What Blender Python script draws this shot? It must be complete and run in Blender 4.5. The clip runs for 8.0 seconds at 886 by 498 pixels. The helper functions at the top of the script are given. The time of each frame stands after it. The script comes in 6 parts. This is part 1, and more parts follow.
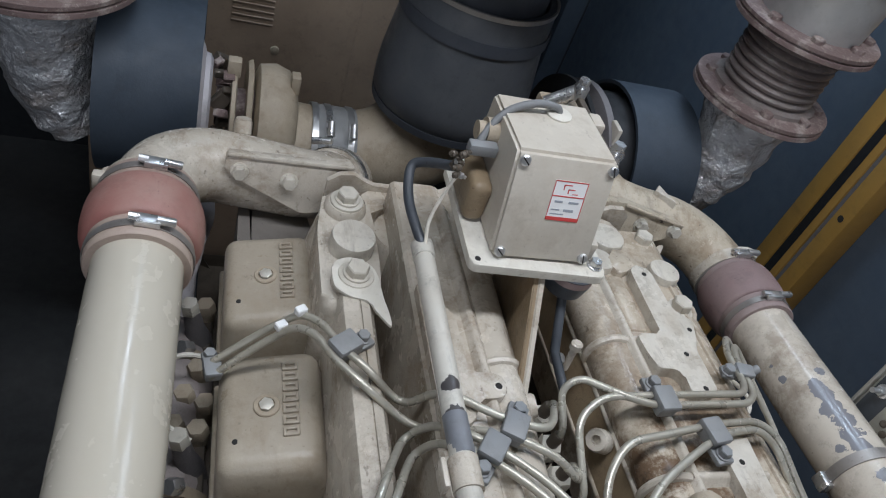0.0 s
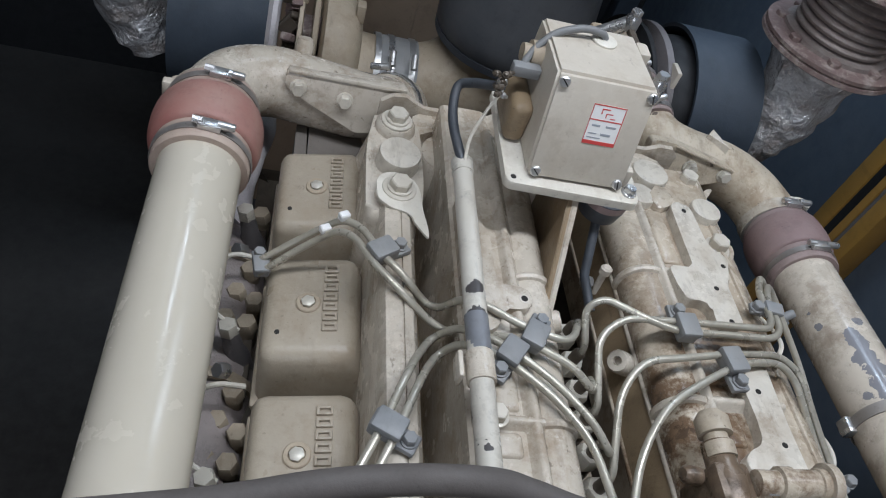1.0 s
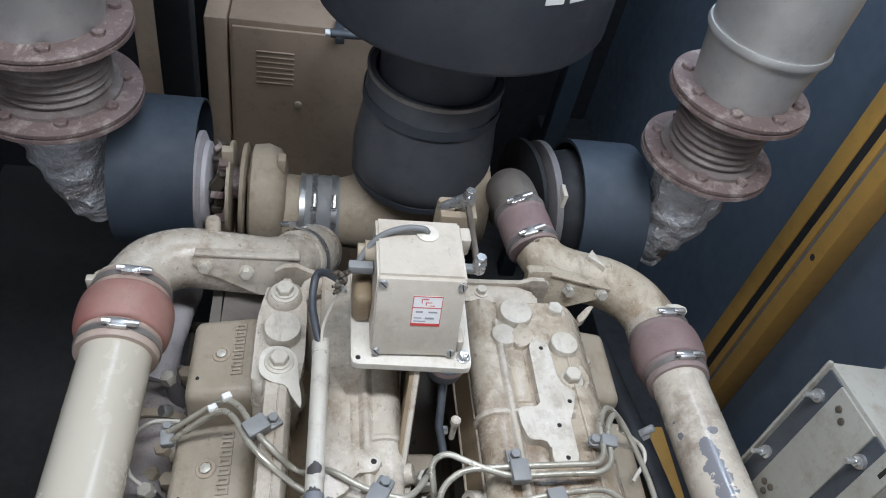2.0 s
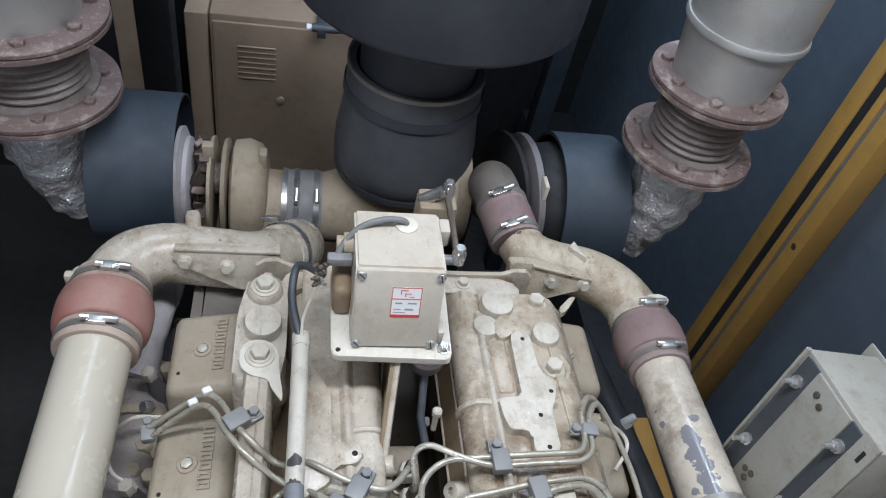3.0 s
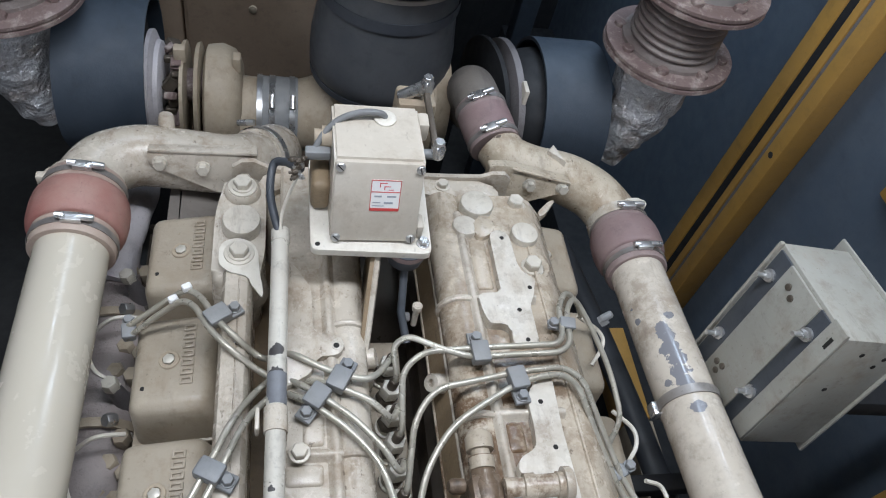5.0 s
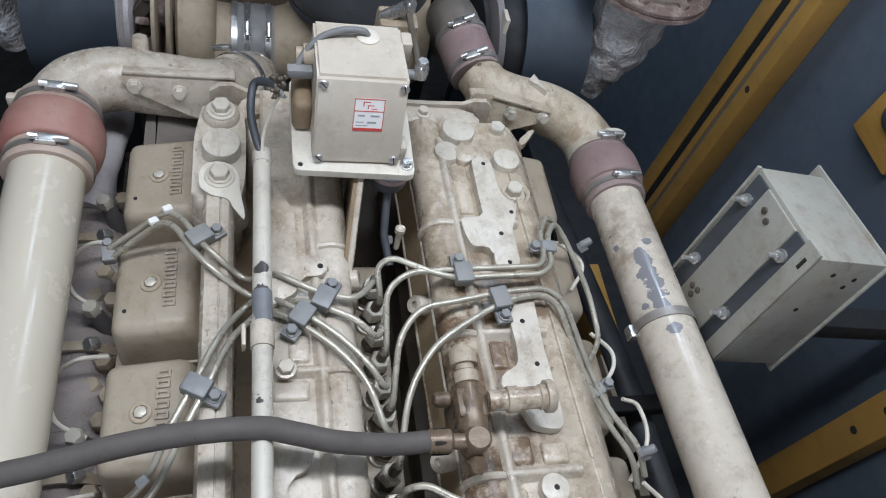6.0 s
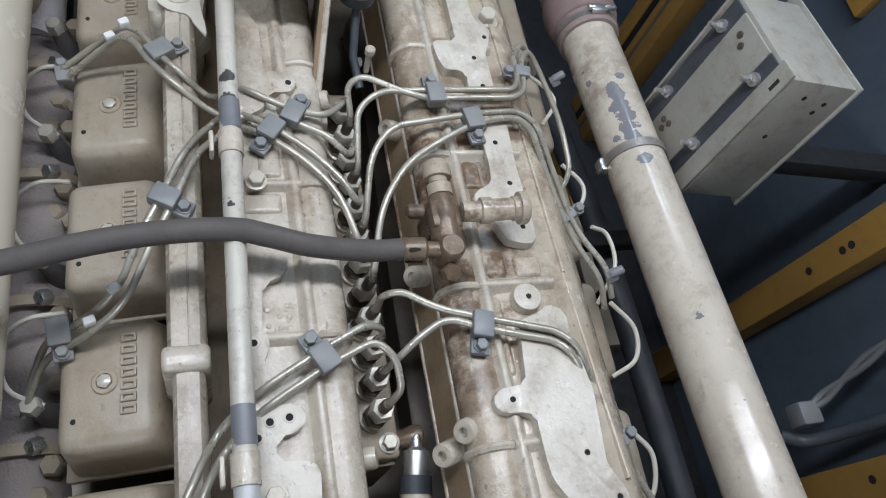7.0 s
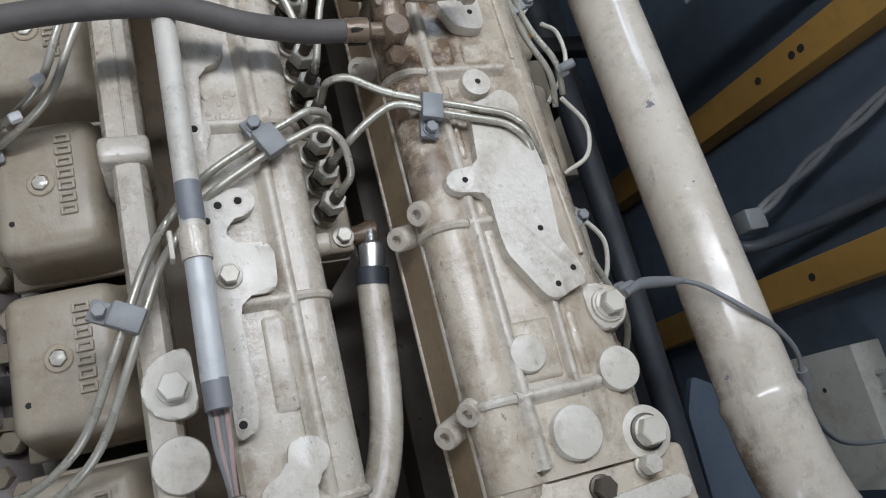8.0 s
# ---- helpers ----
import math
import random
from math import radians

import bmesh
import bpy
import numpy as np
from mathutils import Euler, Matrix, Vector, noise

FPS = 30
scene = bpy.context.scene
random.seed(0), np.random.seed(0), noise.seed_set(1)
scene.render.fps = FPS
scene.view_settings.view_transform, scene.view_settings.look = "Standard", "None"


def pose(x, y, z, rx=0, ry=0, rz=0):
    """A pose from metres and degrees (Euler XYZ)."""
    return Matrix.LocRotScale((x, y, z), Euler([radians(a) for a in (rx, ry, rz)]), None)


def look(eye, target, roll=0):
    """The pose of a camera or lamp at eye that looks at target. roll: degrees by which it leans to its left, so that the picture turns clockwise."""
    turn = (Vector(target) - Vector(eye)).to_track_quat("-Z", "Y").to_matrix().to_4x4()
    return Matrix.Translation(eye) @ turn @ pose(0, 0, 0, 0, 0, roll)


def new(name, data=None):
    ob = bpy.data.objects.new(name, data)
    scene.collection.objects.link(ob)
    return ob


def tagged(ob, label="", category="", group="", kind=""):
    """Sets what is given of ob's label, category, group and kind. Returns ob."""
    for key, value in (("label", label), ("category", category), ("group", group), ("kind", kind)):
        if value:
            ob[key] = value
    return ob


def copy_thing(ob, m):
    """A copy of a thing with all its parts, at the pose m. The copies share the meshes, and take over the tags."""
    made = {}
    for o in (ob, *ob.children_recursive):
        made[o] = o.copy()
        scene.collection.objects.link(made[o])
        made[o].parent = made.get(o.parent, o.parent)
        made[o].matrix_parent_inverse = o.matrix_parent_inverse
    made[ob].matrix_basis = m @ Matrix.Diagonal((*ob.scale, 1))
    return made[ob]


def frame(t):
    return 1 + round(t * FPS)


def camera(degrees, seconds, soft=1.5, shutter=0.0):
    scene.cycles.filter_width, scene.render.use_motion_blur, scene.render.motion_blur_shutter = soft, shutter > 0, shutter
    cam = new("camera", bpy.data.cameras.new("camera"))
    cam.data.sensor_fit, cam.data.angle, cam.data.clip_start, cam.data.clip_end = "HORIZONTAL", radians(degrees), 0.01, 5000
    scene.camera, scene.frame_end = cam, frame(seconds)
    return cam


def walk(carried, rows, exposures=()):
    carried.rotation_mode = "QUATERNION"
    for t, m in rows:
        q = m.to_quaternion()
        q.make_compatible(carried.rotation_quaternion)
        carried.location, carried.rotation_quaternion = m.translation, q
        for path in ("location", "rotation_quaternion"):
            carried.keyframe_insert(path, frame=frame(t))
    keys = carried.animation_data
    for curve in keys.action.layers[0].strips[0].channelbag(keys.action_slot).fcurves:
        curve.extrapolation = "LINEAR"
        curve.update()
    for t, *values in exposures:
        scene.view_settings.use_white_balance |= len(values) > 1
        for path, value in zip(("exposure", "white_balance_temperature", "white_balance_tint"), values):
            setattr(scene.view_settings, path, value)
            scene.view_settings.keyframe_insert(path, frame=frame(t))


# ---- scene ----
cam = camera(61.3, 8.0, 1.1)
PATH = [
    (0, (-0.347, -0.502, 1.815), (0.29, 0.862, 0.499), 22.2),
    (0.5, (-0.334, -0.533, 1.816), (0.239, 0.836, 0.475), 24.9),
    (1, (-0.324, -0.557, 1.82), (0.154, 0.741, 0.375), 22.7),
    (1.2, (-0.299, -0.56, 1.825), (0.159, 0.73, 0.367), 21.7),
    (1.5, (-0.22, -0.527, 1.943), (0.164, 0.696, 0.409), 18.3),
    (1.7, (-0.193, -0.534, 2.031), (0.165, 0.75, 0.54), 15.4),
    (1.8, (-0.189, -0.532, 2.058), (0.191, 0.779, 0.596), 15.2),
    (2, (-0.163, -0.538, 2.07), (0.195, 0.816, 0.642), 13.8),
    (3.3, (-0.151, -0.545, 2.065), (0.243, 0.793, 0.631), 14.1),
    (3.5, (-0.151, -0.547, 2.057), (0.247, 0.775, 0.61), 14.3),
    (4, (-0.152, -0.558, 2.05), (0.27, 0.717, 0.568), 15.4),
    (4.5, (-0.15, -0.568, 2.043), (0.278, 0.666, 0.528), 16.0),
    (5.8, (-0.156, -0.592, 2.028), (0.348, 0.521, 0.445), 20.1),
    (6, (-0.163, -0.601, 2.02), (0.357, 0.478, 0.419), 21.2),
    (6.5, (-0.167, -0.634, 1.989), (0.403, 0.325, 0.329), 25.4),
    (6.8, (-0.169, -0.653, 1.977), (0.425, 0.223, 0.281), 28.2),
    (7, (-0.172, -0.67, 1.966), (0.438, 0.158, 0.25), 30.0),
    (7.5, (-0.174, -0.713, 1.95), (0.466, -0.03, 0.183), 34.7),
    (8, (-0.17, -0.751, 1.92), (0.523, -0.24, 0.115), 42.5),
]
walk(cam, [(t, look(eye, target, roll)) for t, eye, target, roll in PATH], [(0.0, -0.04), (1.2, 0.08), (2.0, 0.28), (4.5, 0.26), (6.0, 0.18), (8.0, 0.01)])

# ---- world and light ----
world = bpy.data.worlds.new("world")
scene.world = world
world.use_nodes = True
world.node_tree.nodes["Background"].inputs["Color"].default_value = (0.55, 0.65, 0.8, 1)
world.node_tree.nodes["Background"].inputs["Strength"].default_value = 0.007


def area_lamp(name, eye, target, sx, sy, watts, colour):
    data = bpy.data.lights.new(name, "AREA")
    data.shape, data.size, data.size_y, data.energy, data.color = "RECTANGLE", sx, sy, watts, colour
    ob = new(name, data)
    ob.matrix_world = look(eye, target)
    return ob


area_lamp("tube_light", (-0.04, -0.18, 2.62), (0.0, -0.18, 1.25), 0.14, 1.7, 23, (0.85, 0.905, 1.0))
area_lamp("door_daylight", (-0.85, -2.5, 2.05), (0.0, 0.0, 1.25), 0.7, 1.1, 17, (0.82, 0.88, 1.0))
# added bluish fill under the closed ceiling, to brighten the rear
area_lamp("rear_fill", (0.30, 0.85, 2.68), (0.25, 0.7, 1.0), 1.05, 0.5, 27, (0.66, 0.81, 1.0))


# ---- materials ----
def material(name):
    m = bpy.data.materials.new(name)
    m.use_nodes = True
    nt = m.node_tree
    return m, nt, nt.nodes["Principled BSDF"]


def noise_tex(nt, scale, detail=4.0, rough=0.6, stretch=None):
    geo = nt.nodes.new("ShaderNodeNewGeometry")
    tex = nt.nodes.new("ShaderNodeTexNoise")
    tex.inputs["Scale"].default_value, tex.inputs["Detail"].default_value, tex.inputs["Roughness"].default_value = scale, detail, rough
    if stretch:
        mp = nt.nodes.new("ShaderNodeMapping")
        mp.inputs["Scale"].default_value = stretch
        nt.links.new(geo.outputs["Position"], mp.inputs["Vector"])
        nt.links.new(mp.outputs["Vector"], tex.inputs["Vector"])
    else:
        nt.links.new(geo.outputs["Position"], tex.inputs["Vector"])
    return tex.outputs["Fac"]


def ramp(nt, fac, lo, hi, a=0.0, b=1.0):
    r = nt.nodes.new("ShaderNodeMapRange")
    r.inputs["From Min"].default_value, r.inputs["From Max"].default_value = lo, hi
    r.inputs["To Min"].default_value, r.inputs["To Max"].default_value = a, b
    nt.links.new(fac, r.inputs["Value"])
    return r.outputs["Result"]


def mix(nt, fac, a, b):
    n = nt.nodes.new("ShaderNodeMix")
    n.data_type = "RGBA"
    if isinstance(fac, float):
        n.inputs["Factor"].default_value = fac
    else:
        nt.links.new(fac, n.inputs["Factor"])
    for slot, v in ((6, a), (7, b)):
        if isinstance(v, tuple):
            n.inputs[slot].default_value = (*v, 1)
        else:
            nt.links.new(v, n.inputs[slot])
    return n.outputs[2]


def maths(nt, op, a, b):
    n = nt.nodes.new("ShaderNodeMath")
    n.operation = op
    for i, v in enumerate((a, b)):
        if isinstance(v, (int, float)):
            n.inputs[i].default_value = v
        else:
            nt.links.new(v, n.inputs[i])
    return n.outputs[0]


def relief(nt, bsdf, fac, strength, distance):
    b = nt.nodes.new("ShaderNodeBump")
    b.inputs["Strength"].default_value, b.inputs["Distance"].default_value = strength, distance
    nt.links.new(fac, b.inputs["Height"])
    nt.links.new(b.outputs["Normal"], bsdf.inputs["Normal"])


def spot(nt, place, radius):
    """1 at a place, falling to 0 at a radius: where a spill spread."""
    geo = nt.nodes.new("ShaderNodeNewGeometry")
    d = nt.nodes.new("ShaderNodeVectorMath")
    d.operation = "DISTANCE"
    nt.links.new(geo.outputs["Position"], d.inputs[0])
    d.inputs[1].default_value = place
    return ramp(nt, d.outputs["Value"], 0.0, radius, 1.0, 0.0)


def paint(name, base, dust, grime, dust_amount=0.5, grime_amount=0.35, rough=0.45, cast=0.35, chips=0.0, chip=(0.05, 0.05, 0.06), spills=(), metallic=0.0, flakes=(), wash=0.0):
    """Old paint: dusty patches, grimy stains, chips down to primer, spills of oil."""
    m, nt, bsdf = material(name)
    c = mix(nt, ramp(nt, noise_tex(nt, 9, 5), 0.38, 0.68, 0.0, dust_amount), base, dust)
    c = mix(nt, ramp(nt, noise_tex(nt, 26, 8, 0.72), 0.52, 0.72, 0.0, grime_amount), c, grime)
    c = mix(nt, ramp(nt, noise_tex(nt, 75, 9, 0.75), 0.58, 0.74, 0.0, grime_amount * 1.2), c, grime)
    c = mix(nt, ramp(nt, noise_tex(nt, 34, 5, 0.7, (1.0, 0.25, 1.0)), 0.60, 0.72, 0.0, grime_amount), c, grime)
    c = mix(nt, ramp(nt, noise_tex(nt, 190, 2, 0.5), 0.72, 0.75, 0.0, grime_amount), c, grime)
    c = mix(nt, ramp(nt, noise_tex(nt, 60, 6, 0.7), 0.55, 0.75, 0.0, 0.35 if grime_amount > 0.1 else 0.04), c, tuple(min(1.0, v * 1.25) for v in base))
    if wash:
        brown = maths(nt, "ADD", maths(nt, "MULTIPLY", noise_tex(nt, 13, 9, 0.68), 0.6), maths(nt, "MULTIPLY", noise_tex(nt, 48, 8, 0.7, (1.0, 0.35, 1.0)), 0.4))
        c = mix(nt, ramp(nt, brown, 0.48, 0.64, 0.0, wash), c, (0.27, 0.19, 0.115))
        c = mix(nt, ramp(nt, noise_tex(nt, 120, 5, 0.6, (1.0, 0.5, 1.0)), 0.66, 0.70, 0.0, wash), c, (0.07, 0.05, 0.035))
        c = mix(nt, ramp(nt, noise_tex(nt, 38, 7, 0.75), 0.57, 0.63, 0.0, wash * 0.7), c, tuple(min(0.8, v * 1.28) for v in base))
    for place, radius, amount in spills:
        wet = maths(nt, "MULTIPLY", spot(nt, place, radius), ramp(nt, noise_tex(nt, 24, 9, 0.72), 0.40, 0.58, 0.05, 1.0))
        c = mix(nt, ramp(nt, wet, 0.10, 0.5, 0.0, amount), c, (0.14, 0.086, 0.050))
        c = mix(nt, ramp(nt, maths(nt, "MULTIPLY", wet, noise_tex(nt, 60, 6, 0.7)), 0.32, 0.42, 0.0, amount * 0.8), c, (0.045, 0.03, 0.02))
    if chips:
        c = mix(nt, ramp(nt, noise_tex(nt, 42, 4, 0.55), 0.74 - chips, 0.75 - chips), c, chip)
    for place, radius in flakes:
        bare = maths(nt, "ADD", spot(nt, place, radius), ramp(nt, noise_tex(nt, 55, 4, 0.6), 0.3, 0.7, -0.28, 0.28))
        c = mix(nt, ramp(nt, bare, 0.50, 0.53), c, chip)
    nt.links.new(c, bsdf.inputs["Base Color"])
    nt.links.new(ramp(nt, noise_tex(nt, 30, 5), 0.3, 0.7, rough - 0.1, rough + 0.18), bsdf.inputs["Roughness"])
    bsdf.inputs["Metallic"].default_value = metallic
    if cast:
        relief(nt, bsdf, maths(nt, "ADD", noise_tex(nt, 260, 4, 0.6), maths(nt, "MULTIPLY", noise_tex(nt, 60, 6, 0.7), 1.6)), cast, 0.0014)
    return m


CREAM, DUST, GRIME = (0.60, 0.545, 0.445), (0.50, 0.43, 0.335), (0.13, 0.095, 0.065)
M_PIPE = paint("cream_gloss_paint", (0.54, 0.495, 0.41), (0.51, 0.465, 0.38), (0.45, 0.38, 0.29), 0.35, 0.06, 0.16, 0.01)
M_PIPE_WORN = paint("worn_cream_pipe_paint", (0.57, 0.515, 0.435), (0.49, 0.43, 0.355), (0.12, 0.10, 0.09), 0.6, 0.32, 0.15, 0.04, 0.03, (0.20, 0.20, 0.215), wash=0.2, spills=(((0.35, -0.04, 1.19), 0.12, 0.4), ((0.362, -0.24, 1.19), 0.10, 0.3), ((0.352, -0.82, 1.262), 0.05, 0.7), ((0.358, -0.87, 1.26), 0.05, 0.6), ((0.35, -0.70, 1.25), 0.05, 0.4)), flakes=(((0.376, -0.078, 1.240), 0.020), ((0.375, -0.096, 1.243), 0.027), ((0.375, -0.114, 1.245), 0.029), ((0.374, -0.132, 1.247), 0.027), ((0.374, -0.150, 1.249), 0.025), ((0.374, -0.166, 1.250), 0.022), ((0.378, -0.206, 1.256), 0.020), ((0.354, -0.056, 1.215), 0.012), ((0.390, -0.062, 1.241), 0.013), ((0.356, -0.165, 1.235), 0.017)))
M_CAST = paint("dusty_cream_casting_paint", (0.55, 0.50, 0.425), (0.40, 0.345, 0.275), GRIME, 0.65, 0.5, 0.19, 0.3, wash=0.5)
M_ELBOW = paint("chipped_stained_elbow_paint", (0.50, 0.435, 0.34), (0.38, 0.31, 0.22), GRIME, 0.8, 0.65, 0.42, 0.5, 0.05, (0.10, 0.075, 0.055), wash=0.85)
M_SOOT = paint("sooty_brown_casting", (0.15, 0.135, 0.12), (0.20, 0.175, 0.15), (0.05, 0.04, 0.035), 0.7, 0.4, 0.55, 0.3)
M_CAST_R = paint("oil_stained_casting_paint", (0.53, 0.465, 0.375), (0.37, 0.30, 0.22), GRIME, 0.65, 0.55, 0.19, 0.3, 0.0, wash=0.52, spills=(((0.06, -0.25, 1.29), 0.17, 0.95), ((0.07, -0.38, 1.30), 0.15, 0.9), ((0.14, -0.17, 1.29), 0.10, 0.7), ((0.07, -0.08, 1.28), 0.08, 0.4), ((0.055, -0.50, 1.28), 0.09, 0.6)))
# oily brown, set darker to carry shade on sides, groove and web
M_WALLSIDE = paint("oily_brown_side_with_shade", (0.27, 0.20, 0.125), (0.20, 0.145, 0.085), (0.07, 0.047, 0.028), 0.7, 0.5, 0.42, 0.3, wash=0.3)
M_PLATE = paint("bare_scraped_plate", (0.60, 0.56, 0.49), (0.50, 0.45, 0.375), GRIME, 0.6, 0.45, 0.26, 0.22, wash=0.38)
M_PLUG = paint("painted_core_plug", (0.59, 0.55, 0.475), (0.50, 0.45, 0.375), GRIME, 0.6, 0.4, 0.32, 0.12, wash=0.25)
M_COVER = paint("beige_cover_paint", (0.37, 0.32, 0.25), (0.31, 0.26, 0.195), (0.10, 0.08, 0.055), 0.7, 0.3, 0.36, 0.25, wash=0.3)
M_DUSTY = paint("dusty_beige_paint", (0.40, 0.335, 0.25), (0.30, 0.245, 0.18), (0.10, 0.075, 0.05), 0.7, 0.35, 0.55, 0.35, wash=0.35)
M_BOX = paint("warm_grey_steel_paint", (0.52, 0.475, 0.405), (0.46, 0.41, 0.34), (0.2, 0.15, 0.1), 0.6, 0.25, 0.4, 0.05, wash=0.22)
M_BRIGHT = paint("clean_cream_paint", (0.62, 0.59, 0.52), (0.65, 0.60, 0.51), (0.25, 0.2, 0.14), 0.5, 0.25, 0.38, 0.1, wash=0.25)
M_SLEEVE = paint("blue_grey_conduit_sleeve", (0.44, 0.455, 0.46), (0.50, 0.50, 0.48), (0.10, 0.10, 0.11), 0.5, 0.25, 0.3, 0.0)
M_CONDUIT = paint("cream_conduit", (0.54, 0.515, 0.455), (0.45, 0.42, 0.365), (0.08, 0.08, 0.09), 0.6, 0.4, 0.32, 0.0, 0.06, (0.06, 0.055, 0.055), wash=0.12, flakes=(((-0.143, -0.21, 1.355), 0.024), ((-0.143, -0.175, 1.355), 0.016), ((-0.146, -0.52, 1.355), 0.02)))
M_PRIMER = paint("grey_primer", (0.17, 0.18, 0.20), (0.22, 0.21, 0.2), (0.06, 0.06, 0.06), 0.5, 0.3, 0.4, 0.0)
M_STEEL = paint("fuel_line_steel", (0.47, 0.45, 0.385), (0.37, 0.335, 0.27), (0.12, 0.10, 0.07), 0.7, 0.4, 0.27, 0.0, metallic=0.4)
M_CLAMP = paint("grey_clamp_paint", (0.20, 0.21, 0.22), (0.27, 0.26, 0.24), (0.07, 0.07, 0.07), 0.5, 0.3, 0.45, 0.1)
M_BOLT = paint("painted_bolt", (0.60, 0.56, 0.48), (0.45, 0.40, 0.33), (0.12, 0.1, 0.08), 0.6, 0.4, 0.35, 0.0, metallic=0.1)
M_ZINC = paint("zinc_steel", (0.62, 0.62, 0.62), (0.5, 0.5, 0.49), (0.2, 0.19, 0.17), 0.5, 0.3, 0.28, 0.0, metallic=0.85)
M_OILY = paint("oily_dark_steel", (0.085, 0.07, 0.055), (0.14, 0.115, 0.09), (0.03, 0.025, 0.02), 0.7, 0.5, 0.35, 0.2, metallic=0.3)
M_NUT = paint("greasy_nut_steel", (0.56, 0.53, 0.46), (0.48, 0.45, 0.38), (0.06, 0.05, 0.04), 0.6, 0.45, 0.3, 0.05, metallic=0.2)
M_BRASS = paint("oily_bronze_fitting", (0.13, 0.088, 0.058), (0.25, 0.19, 0.135), (0.03, 0.02, 0.013), 0.6, 0.8, 0.26, 0.3, metallic=0.2)
M_PUMP = paint("oily_pump_housing", (0.42, 0.36, 0.28), (0.30, 0.24, 0.17), (0.05, 0.04, 0.03), 0.7, 0.6, 0.45, 0.3)
M_RED = paint("red_silicone_hose", (0.31, 0.125, 0.108), (0.37, 0.235, 0.195), (0.15, 0.085, 0.075), 0.85, 0.4, 0.5, 0.25)
M_RED_DUSTY = paint("dusty_red_silicone_hose", (0.21, 0.135, 0.135), (0.28, 0.215, 0.20), (0.11, 0.07, 0.07), 0.8, 0.45, 0.6, 0.3)
M_RUBBER = paint("dark_rubber", (0.046, 0.054, 0.066), (0.07, 0.075, 0.083), (0.015, 0.015, 0.016), 0.7, 0.4, 0.45, 0.1)
M_HOSE = paint("grey_brown_rubber_hose", (0.082, 0.072, 0.068), (0.11, 0.098, 0.09), (0.05, 0.043, 0.04), 0.7, 0.4, 0.7, 0.25)
M_SHIELD = paint("blue_black_heat_band", (0.028, 0.040, 0.056), (0.042, 0.054, 0.070), (0.014, 0.018, 0.022), 0.6, 0.3, 0.6, 0.15)
M_AIRHOSE = paint("dusty_black_air_hose", (0.066, 0.071, 0.080), (0.10, 0.105, 0.113), (0.03, 0.03, 0.032), 0.7, 0.35, 0.42, 0.1)
M_CANISTER = paint("black_air_cleaner_shell", (0.044, 0.050, 0.062), (0.064, 0.069, 0.080), (0.012, 0.012, 0.014), 0.6, 0.3, 0.5, 0.05)
M_RUST = paint("rusty_flange_paint", (0.185, 0.13, 0.12), (0.11, 0.075, 0.068), (0.52, 0.46, 0.41), 0.8, 0.75, 0.5, 1.0)
M_BELLOWS = paint("dull_steel_bellows", (0.24, 0.205, 0.19), (0.17, 0.13, 0.12), (0.5, 0.46, 0.42), 0.7, 0.45, 0.45, 0.5, metallic=0.25)
M_GALV = paint("galvanised_exhaust_sheet", (0.52, 0.52, 0.51), (0.40, 0.39, 0.37), (0.2, 0.18, 0.16), 0.6, 0.2, 0.4, 0.1, metallic=0.5)
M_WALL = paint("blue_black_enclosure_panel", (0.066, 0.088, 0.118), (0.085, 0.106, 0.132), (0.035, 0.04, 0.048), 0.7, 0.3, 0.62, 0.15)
# near-black that stands in for darkness on unlit walls and in recesses
M_DARK = paint("near_black_unlit_steel", (0.008, 0.009, 0.011), (0.012, 0.013, 0.015), (0.005, 0.005, 0.005), 0.7, 0.3, 0.7, 0.1)
M_YELLOW = paint("ochre_frame_paint", (0.42, 0.235, 0.055), (0.36, 0.205, 0.06), (0.12, 0.07, 0.03), 0.6, 0.25, 0.5, 0.1)
M_BROWN = paint("brown_beige_panel_paint", (0.30, 0.215, 0.15), (0.24, 0.17, 0.12), (0.10, 0.07, 0.05), 0.7, 0.3, 0.55, 0.05)
M_JBOX = paint("grey_green_sheet_steel", (0.33, 0.325, 0.29), (0.29, 0.28, 0.24), (0.12, 0.10, 0.075), 0.7, 0.45, 0.42, 0.05, wash=0.25)
M_FLOOR = paint("dusty_dark_floor", (0.02, 0.019, 0.018), (0.03, 0.028, 0.026), (0.01, 0.01, 0.01), 0.7, 0.4, 0.7, 0.2)
M_HOLE = paint("dark_drilled_hole", (0.012, 0.011, 0.01), (0.02, 0.017, 0.014), (0.008, 0.008, 0.008), 0.5, 0.3, 0.8, 0.0)
M_CABLE = paint("grey_cable_sheath", (0.16, 0.165, 0.17), (0.22, 0.22, 0.21), (0.08, 0.08, 0.08), 0.5, 0.3, 0.5, 0.0)
M_WHITE = paint("white_sticker", (0.78, 0.78, 0.77), (0.72, 0.71, 0.68), (0.5, 0.48, 0.45), 0.4, 0.1, 0.4, 0.0)
M_STICKER_RED = paint("red_sticker_ink", (0.55, 0.06, 0.055), (0.5, 0.08, 0.07), (0.4, 0.1, 0.1), 0.4, 0.1, 0.4, 0.0)
M_STICKER_GREY = paint("grey_sticker_ink", (0.30, 0.32, 0.35), (0.36, 0.37, 0.4), (0.25, 0.26, 0.28), 0.4, 0.1, 0.4, 0.0)
M_WIRE = paint("pink_grey_wires", (0.40, 0.28, 0.25), (0.3, 0.24, 0.22), (0.1, 0.1, 0.1), 0.5, 0.3, 0.5, 0.0)


